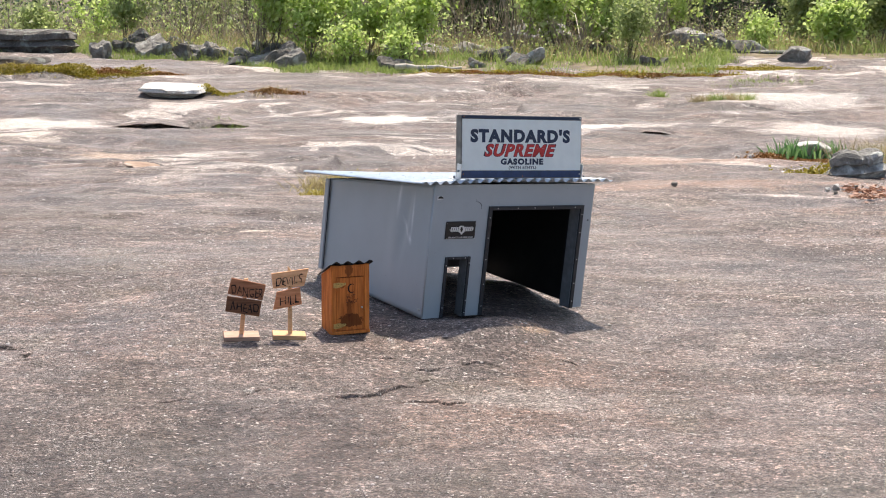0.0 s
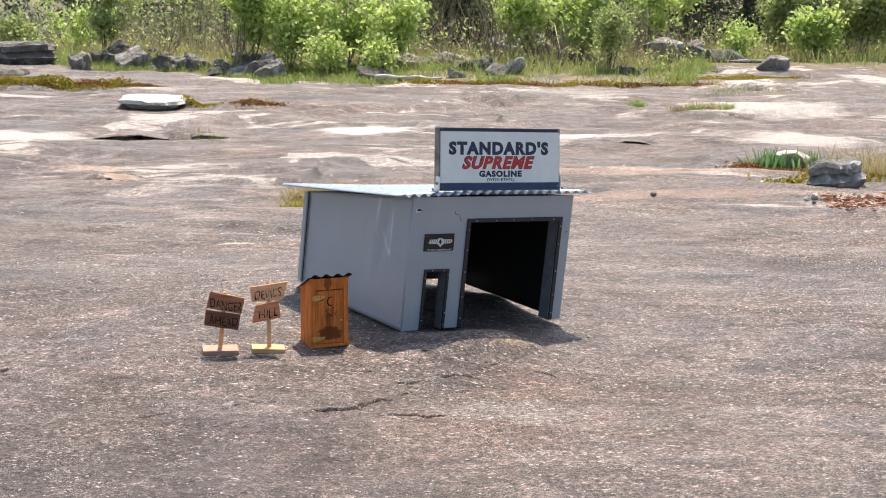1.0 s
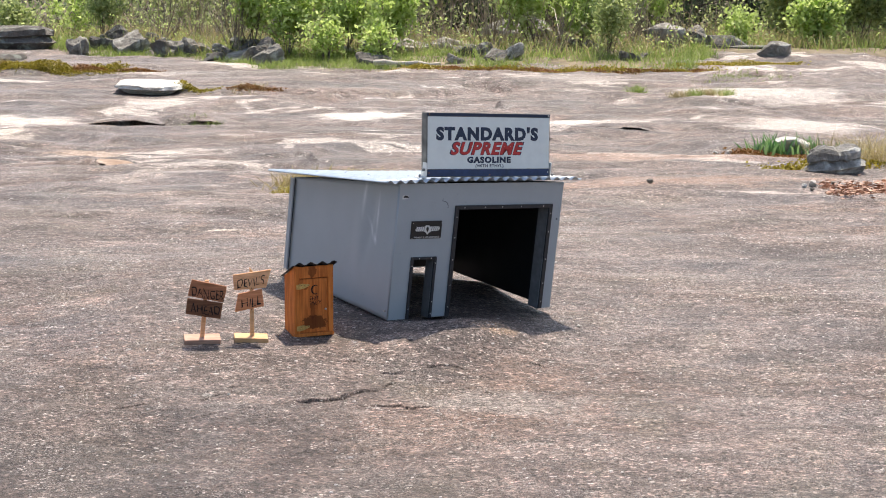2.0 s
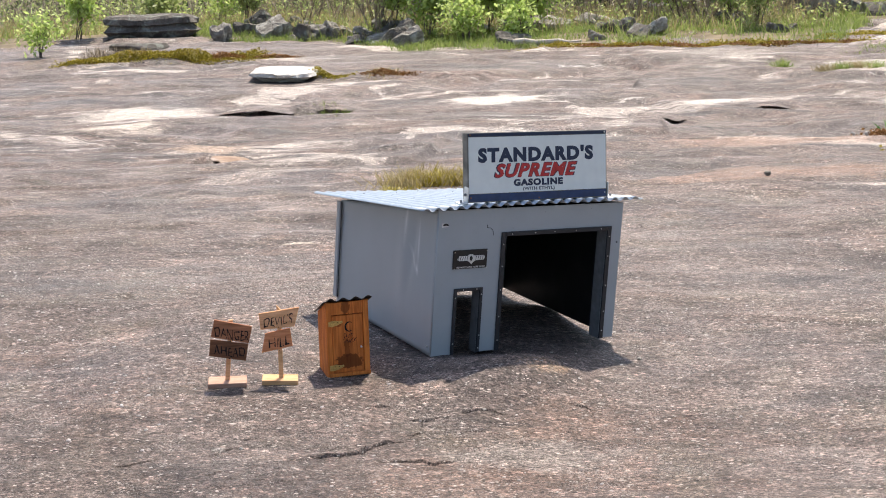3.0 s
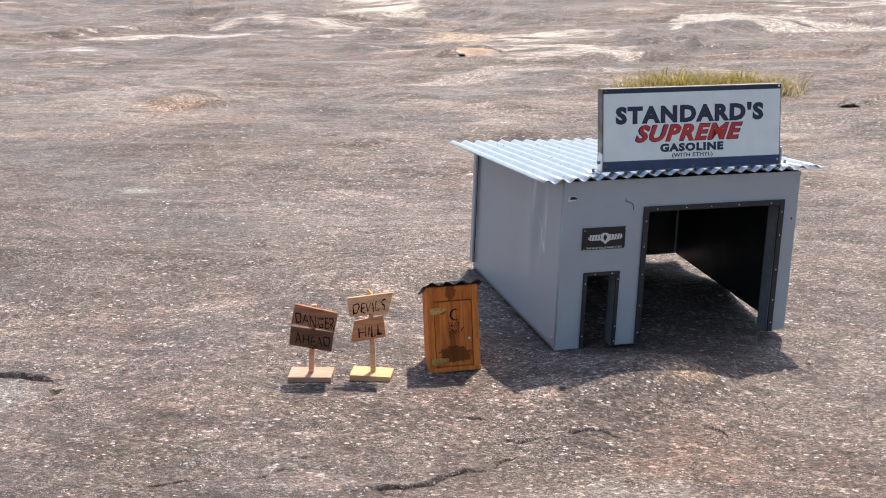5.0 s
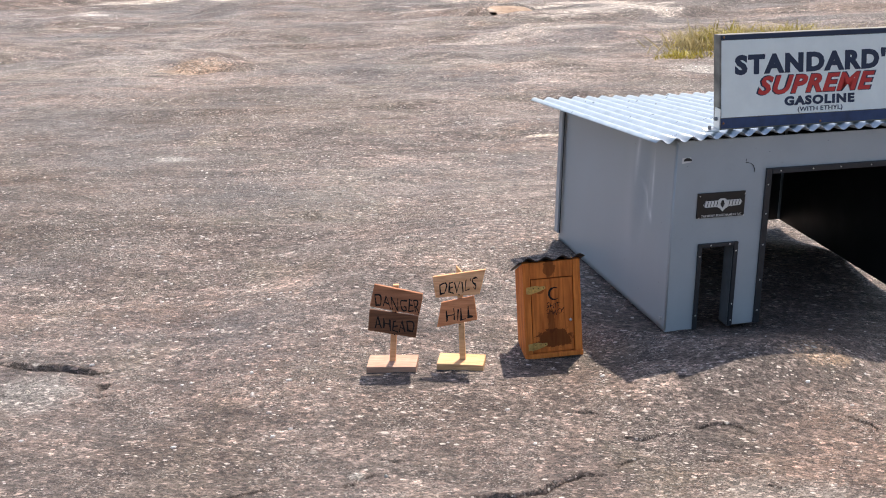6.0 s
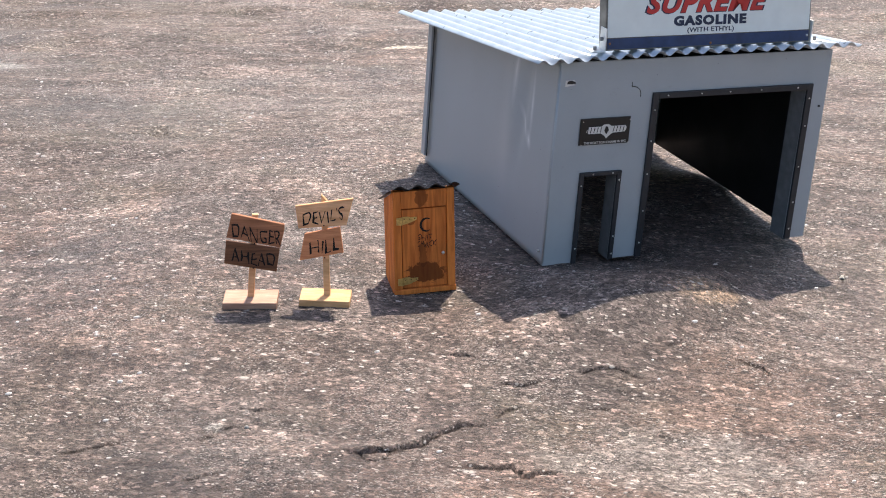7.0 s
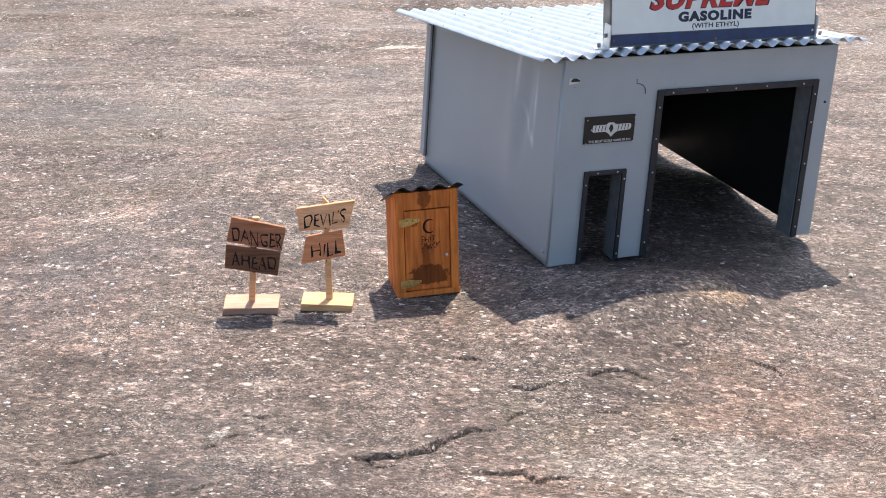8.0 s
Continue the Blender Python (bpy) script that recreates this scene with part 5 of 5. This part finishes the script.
def moss_bed(d0, s0, d1, s1, width, height, n, material, label, seed):
    """A strip of moss cushions: many tiny upright tufts on the rock."""
    rng = np.random.default_rng(seed)
    n = int(n * 2.2)
    t = rng.random(n)
    d = d0 + (d1 - d0) * t + rng.normal(0, width, n) * .5
    s = s0 + (s1 - s0) * t + rng.normal(0, .10, n)
    k = AHEAD[0] ** 2 + AHEAD[1] ** 2
    x, y = (AHEAD[0] * d + ASIDE[0] * s) / k, (AHEAD[1] * d + ASIDE[1] * s) / k
    lump = np.clip(.35 + .8 * lattice_noise(x * 4, y * 4, seed), 0, 1.2)
    z = ground_height(x, y) + rng.random(n) * height * lump
    a, b = random_axes(rng, n, .013, .4, .3)
    tagged(quads("moss", np.column_stack([x, y, z]), a * .7, b, material), label, "moss", kind="stuff")


moss_bed(17.5, -6.9, 18.2, -4.3, .16, .13, 7000, MOSS, "yellow-green moss cushions along a seam of the rock", 31)
moss_bed(17.7, -6.5, 18.3, -3.9, .10, .08, 2600, MOSS_RED, "reddish brown moss on the rock", 32)
moss_bed(18.2, -.6, 17.9, 3.9, .22, .07, 4200, MOSS, "yellow moss fringe at the edge of the rock", 33)
moss_bed(18.1, -.2, 17.8, 3.7, .14, .05, 2600, MOSS_RED, "rusty brown moss fringe at the edge of the rock", 34)
moss_bed(15.3, -2.95, 15.3, -2.75, .09, .10, 420, MOSS, "small patch of yellow moss beside the slab", 35)
moss_bed(15.35, -2.35, 15.35, -1.95, .07, .05, 420, MOSS_RED, "low brown moss in a seam", 36)
moss_bed(6.6, 2.55, 7.3, 3.4, .22, .06, 1300, MOSS, "moss round the grey boulder", 37)
moss_bed(8.5, 2.6, 8.4, 3.2, .14, .06, 900, MOSS_RED, "brown moss beneath the green blades", 38)
moss_bed(18.6, 3.2, 18.9, 5.2, .2, .05, 1500, MOSS, "moss at the foot of the wood", 39)


def tuft(d, s, w, n, h, material, label, seed, wide=.008, lean=.85):
    rng = np.random.default_rng(seed)
    x, y = spot(d, s)
    xy = np.column_stack([rng.normal(x, w, n), rng.normal(y, w, n)])
    tagged(blades("grass_tuft", xy, rng.uniform(.35, 1, n) * h, np.full(n, wide), lean, material, rng), label, "grass tuft", "tufts on the rock", "stuff")


tuft(15.4, 2.53, .06, 160, .16, GRASS, "small green tuft on the bare rock", 1)
for n, (d, s) in enumerate(((14.8, 2.95), (14.9, 3.15), (15.0, 3.35), (15.1, 3.56))):
    tuft(d, s, .06, 130, .14, GRASS if n % 2 else STRAW, "yellow-green tuft in a seam of the rock", 2 + n)
for n, (d, s) in enumerate(((5.30, -.70), (5.36, -.54), (5.40, -.38), (5.42, -.22), (5.42, -.07))):
    tuft(d, s, .085, 520, .15, MOSS if n % 2 else STRAW, "dry yellow tuft in a seam behind the model station", 80 + n, .006)
tuft(4.93, -.72, .07, 260, .07, MOSS, "low green tuft in a seam behind the model station", 9, .005)
tuft(12.25, -2.3, .12, 90, .09, GRASS, "thin grass in the crack of a ledge", 10)
tuft(15.35, -2.2, .14, 130, .10, STRAW, "dry grass in a seam of the rock", 12)
tuft(7.35, 3.25, .16, 380, .34, STRAW, "tall brownish dry grass behind the boulder", 13, .006, .7)
tuft(7.2, 3.55, .20, 400, .34, STRAW, "tall brownish dry grass behind the boulder", 14, .006, .7)
tuft(7.25, 3.05, .07, 90, .20, BLADE_BLUE, "green leafy tuft behind the boulder", 15, .02, .4)
for n, s in enumerate((2.74, 2.84, 2.97, 3.10, 3.20)):
    tuft(8.55 + .04 * n, s, .05, 26, .24, BLADE_BLUE, "upright broad green blades in front of a pale boulder", 20 + n, .024, .45)
tuft(17.9, -6.0, .12, 240, .22, STRAW, "dry tuft on the moss", 26)
tuft(18.0, -6.5, .12, 240, .26, TWIG, "greyish brown tuft on the moss", 27)
tuft(16.9, 3.9, .22, 120, .09, GRASS, "thin green grass in a seam", 28)
tuft(17.0, 4.3, .2, 100, .09, GRASS, "thin green grass in a seam", 29)


def litter_bed():
    rng = np.random.default_rng(44)
    n = 1500
    d, s = rng.normal(4.45, .16, n), rng.uniform(2.35, 3.2, n)
    d += (s - 2.35) * .25
    k = AHEAD[0] ** 2 + AHEAD[1] ** 2
    x, y = (AHEAD[0] * d + ASIDE[0] * s) / k, (AHEAD[1] * d + ASIDE[1] * s) / k
    z = ground_height(x, y) + rng.random(n) * .025
    a, b = random_axes(rng, n, .016, .5)
    a[:, 2] *= .4
    b[:, 2] *= .4
    tagged(quads("leaf_litter", np.column_stack([x, y, z]), a * .8, b, LITTER), "reddish brown fallen leaves and pale chips gathered on the rock", "leaf litter", kind="stuff")


litter_bed()


def stems(bm, base, rng, count, height, spread, r, forks=3, sides=5):
    """Bent, forking stems. Returns the tips, where the leaves go."""
    tips = []
    for _ in range(count):
        p = Vector(base) + Vector((rng.uniform(-.12, .12), rng.uniform(-.12, .12), -.05)) * spread
        way = Vector((rng.uniform(-1, 1) * spread, rng.uniform(-1, 1) * spread, 1.6)).normalized()
        segs, rr = 4, r * rng.uniform(.7, 1.1)
        for k in range(segs):
            q = p + way * (height / segs) * rng.uniform(.8, 1.15)
            rod(p, q, rr, rr * .78, sides, bm)
            if k >= 1:
                for _ in range(forks):
                    w2 = (way + Vector((rng.uniform(-1, 1), rng.uniform(-1, 1), rng.uniform(-.2, .6))) * .9).normalized()
                    e = p.lerp(q, rng.random())
                    tip = e + w2 * height * rng.uniform(.18, .34)
                    rod(e, tip, rr * .45, rr * .18, 4, bm)
                    tips.append(tip)
                    tips.append(e.lerp(tip, .6))
            p, rr = q, rr * .78
            way = (way + Vector((rng.uniform(-1, 1), rng.uniform(-1, 1), .2)) * .28).normalized()
        tips.append(p)
    return tips


def shrub(d, s, height, spread, leaves, size, material, label, seed, count=5, clump=.115, r=.011, name="shrub", category="shrub"):
    rng, nr = random.Random(seed), np.random.default_rng(seed)
    x, y = spot(d, s)
    z = float(ground_height(x, y))
    ob = thing(name, Matrix.Translation((x, y, z)), label, category, "shrubs at the edge of the wood")
    bm = bmesh.new()
    tips = stems(bm, (0, 0, 0), rng, count, height, spread, r)
    tagged(part("branchwork", bm, BARK, ob), kind="stuff")
    tips = np.array([t[:] for t in tips if t.z > height * .22])
    tips = tips[nr.random(len(tips)) < .42]
    c = tips[nr.integers(0, len(tips), leaves)] + nr.normal(0, clump, (leaves, 3)) * (1, 1, .7)
    c[:, 2] = np.maximum(c[:, 2], .03)
    a, b = random_axes(nr, leaves, size)
    crown = quads("crown", c, a * .55, b, material)
    crown.parent = ob


for n, (d, s, h, w, leaves, size, mat) in enumerate((
    (21.3, -2.85, 1.5, .60, 2000, .036, LEAF_BRIGHT), (20.8, -2.25, 1.1, .55, 1300, .034, LEAF_BRIGHT), (22.4, -2.2, 1.7, .7, 1500, .036, LEAF_BRIGHT),
    (20.9, -1.35, 1.2, .60, 1500, .036, LEAF_BRIGHT), (20.6, -.75, 1.1, .55, 1300, .034, LEAF_BRIGHT), (20.0, -1.6, .55, .4, 420, .03, LEAF_BRIGHT), (19.6, -.75, .5, .4, 380, .03, LEAF_BRIGHT),
    (21.9, 1.65, 1.3, .70, 2000, .038, LEAF_BRIGHT), (21.6, 2.35, 1.2, .65, 1700, .038, LEAF_BRIGHT), (22.6, 2.0, 1.6, .8, 1400, .038, LEAF_BRIGHT), (19.9, 2.65, .80, .32, 1500, .022, LEAF_MID),
    (24.6, 3.75, 1.5, .8, 2000, .04, LEAF_BRIGHT), (24.2, -5.75, 1.15, .40, 1500, .03, LEAF_MID), (26.6, -6.8, 1.0, .8, 500, .04, LEAF_BRIGHT), (24.8, -7.5, .7, .7, 500, .04, LEAF_MID),
    (27.5, -4.6, 1.6, 1.0, 600, .045, LEAF_MID), (27.6, -3.4, 1.8, .9, 600, .045, LEAF_MID), (26.4, -.2, 2.0, .9, 1000, .045, LEAF_MID), (27.0, 1.0, 2.0, .9, 900, .045, LEAF_BRIGHT),
    (23.2, 6.4, .8, .8, 1500, .038, LEAF_BRIGHT), (23.6, 7.2, 1.1, .8, 1700, .038, LEAF_MID), (23.4, 8.0, 1.2, .8, 1600, .038, LEAF_MID), (24.0, 8.9, 1.4, .9, 1700, .04, LEAF_BRIGHT),
    (25.6, 6.3, 1.3, .9, 1500, .04, LEAF_MID), (25.9, 7.7, 1.7, 1.0, 1700, .042, LEAF_MID), (23.2, 5.1, .55, .5, 700, .03, LEAF_BRIGHT), (18.7, -7.6, .5, .4, 320, .03, LEAF_BRIGHT), (22.4, -8.2, .9, .7, 600, .036, LEAF_BRIGHT))):
    shrub(d, s, h, w, int(leaves * 1.5), size * 1.3, mat, "bright green leafy oak shrub with thin grey stems" if mat is LEAF_BRIGHT else "dull green leafy shrub with thin grey stems", 100 + n)

# bare brushwood
for n, (d, s, h) in enumerate(((22.8, -3.3, 1.6), (22.2, -2.6, 1.3), (21.9, .9, 1.5), (20.6, 1.9, .8), (23.6, -4.6, 1.4), (23.0, 3.2, 1.0), (24.0, -1.8, 1.8), (24.5, .2, 1.9), (23.5, 1.2, 1.6), (21.3, -3.1, 1.0))):
    rng = random.Random(300 + n)
    x, y = spot(d, s)
    ob = thing("bare_shrub", Matrix.Translation((x, y, float(ground_height(x, y)))), "leafless brown brushwood among dry grass", "shrub", "bare shrubs in the scrub")
    bm = bmesh.new()
    stems(bm, (0, 0, 0), rng, 9, h, .8, .012, 4, 4)
    tagged(part("branchwork", bm, TWIG, ob), kind="stuff")


def pine(d, s, height, r, seed, low=.25):
    """A pine: one straight tapered trunk, tiers of limbs, and bunches of needles."""
    rng, nr = random.Random(seed), np.random.default_rng(seed)
    x, y = spot(d, s)
    ob = thing("pine_tree", Matrix.Translation((x, y, float(ground_height(x, y)) - .05)), "dark green pine with a straight brown trunk", "tree", "pines of the wood")
    bm = bmesh.new()
    pts = [Vector((.06 * height / 8 * math.sin(2.1 * k + seed), .05 * math.cos(1.7 * k + seed), height * k / 8)) for k in range(9)]
    for k in range(8):
        rod(pts[k], pts[k + 1], r * (1 - k / 9), r * (1 - (k + 1) / 9), 9, bm)
    part("trunk", bm, PINE_BARK, ob, smooth=True)
    bm = bmesh.new()
    cs = []
    h = height * low
    while h < height * .98:
        k = (h / height - low) / (1 - low)
        reach = (1 - k) * height * .20 + .25
        c = Vector((pts[int(h / height * 8)].x, pts[int(h / height * 8)].y, h))
        for _ in range(4):
            q = rng.uniform(0, 6.283)
            tip = c + Vector((math.cos(q) * reach, math.sin(q) * reach, rng.uniform(-.05, .35) * reach))
            rod(c, tip, .022 * (1 - .6 * k), .006, 4, bm)
            for t in (.45, .62, .78, .92, 1.0):
                cs.append(c.lerp(tip, t))
        h += height * .038 * rng.uniform(.8, 1.3)
    tagged(part("branchwork", bm, PINE_BARK, ob), kind="stuff")
    cs = np.array([c[:] for c in cs])
    n = len(cs) * 16
    p = np.repeat(cs, 16, 0) + nr.normal(0, .10, (n, 3))
    a, b = random_axes(nr, n, .09)
    crown = quads("crown", p, a * .10, b, NEEDLE)
    crown.parent = ob


for n, (d, s, h, r, low) in enumerate((
    (30.5, 3.8, 7.5, .10, .10), (31.5, 4.6, 8.5, .12, .14), (29.8, 5.2, 6.5, .09, .06), (32.5, 5.8, 9.0, .13, .12), (30.6, 6.6, 7.5, .11, .08), (33.5, 7.2, 9.5, .14, .16),
    (31.0, 7.9, 8.0, .12, .06), (30.2, 8.9, 7.0, .11, .04), (34.0, 9.4, 9.0, .14, .1), (31.5, 10.2, 8.0, .12, .05), (33.0, 2.8, 8.0, .12, .10), (35.5, 1.4, 9.0, .13, .05),
    (34.5, .0, 8.0, .12, .05), (36.0, -1.6, 9.0, .13, .05), (35.0, -3.4, 8.0, .12, .05), (36.0, -5.2, 9.0, .13, .05), (35.0, -7.0, 8.0, .12, .05), (36.5, -9.0, 9.0, .13, .05),
    (36.0, 4.2, 9.0, .13, .04), (37.0, 6.4, 9.5, .14, .03), (37.0, 8.6, 9.5, .14, .03), (36.5, 11.5, 9.0, .13, .03), (26.6, .5, 2.2, .04, .12), (27.6, 2.3, 3.2, .05, .06))):
    pine(d, s, h, r, 500 + n, low)


def log(d, s, length, r, turn, tilt, label, seed, lift=.03):
    rng = random.Random(seed)
    x, y = spot(d, s)
    bm = bmesh.new()
    p = Vector((-length / 2, 0, 0))
    for k in range(6):
        q = Vector((-length / 2 + length * (k + 1) / 6, rng.uniform(-.05, .05), rng.uniform(-.02, .02)))
        rod(p, q, r * (1 - .10 * k), r * (1 - .10 * (k + 1)), 8, bm)
        p = q
    ob = link("fallen_branch", bm, DEADWOOD, None, label, smooth=True)
    ob.matrix_world = pose(x, y, float(ground_height(x, y)) + lift, 0, tilt, VIEW_TURN + turn)
    tagged(ob, label, "branch", "fallen branches")


log(18.75, -.35, .95, .045, -8, 0, "bleached fallen branch on the grass", 1, .04)
log(21.0, -1.7, 1.7, .06, -10, 20, "bleached fallen trunk leaning through the shrubs", 2, .25)
log(21.4, .6, .9, .05, -14, 12, "bleached broken branch in the scrub", 3, .12)
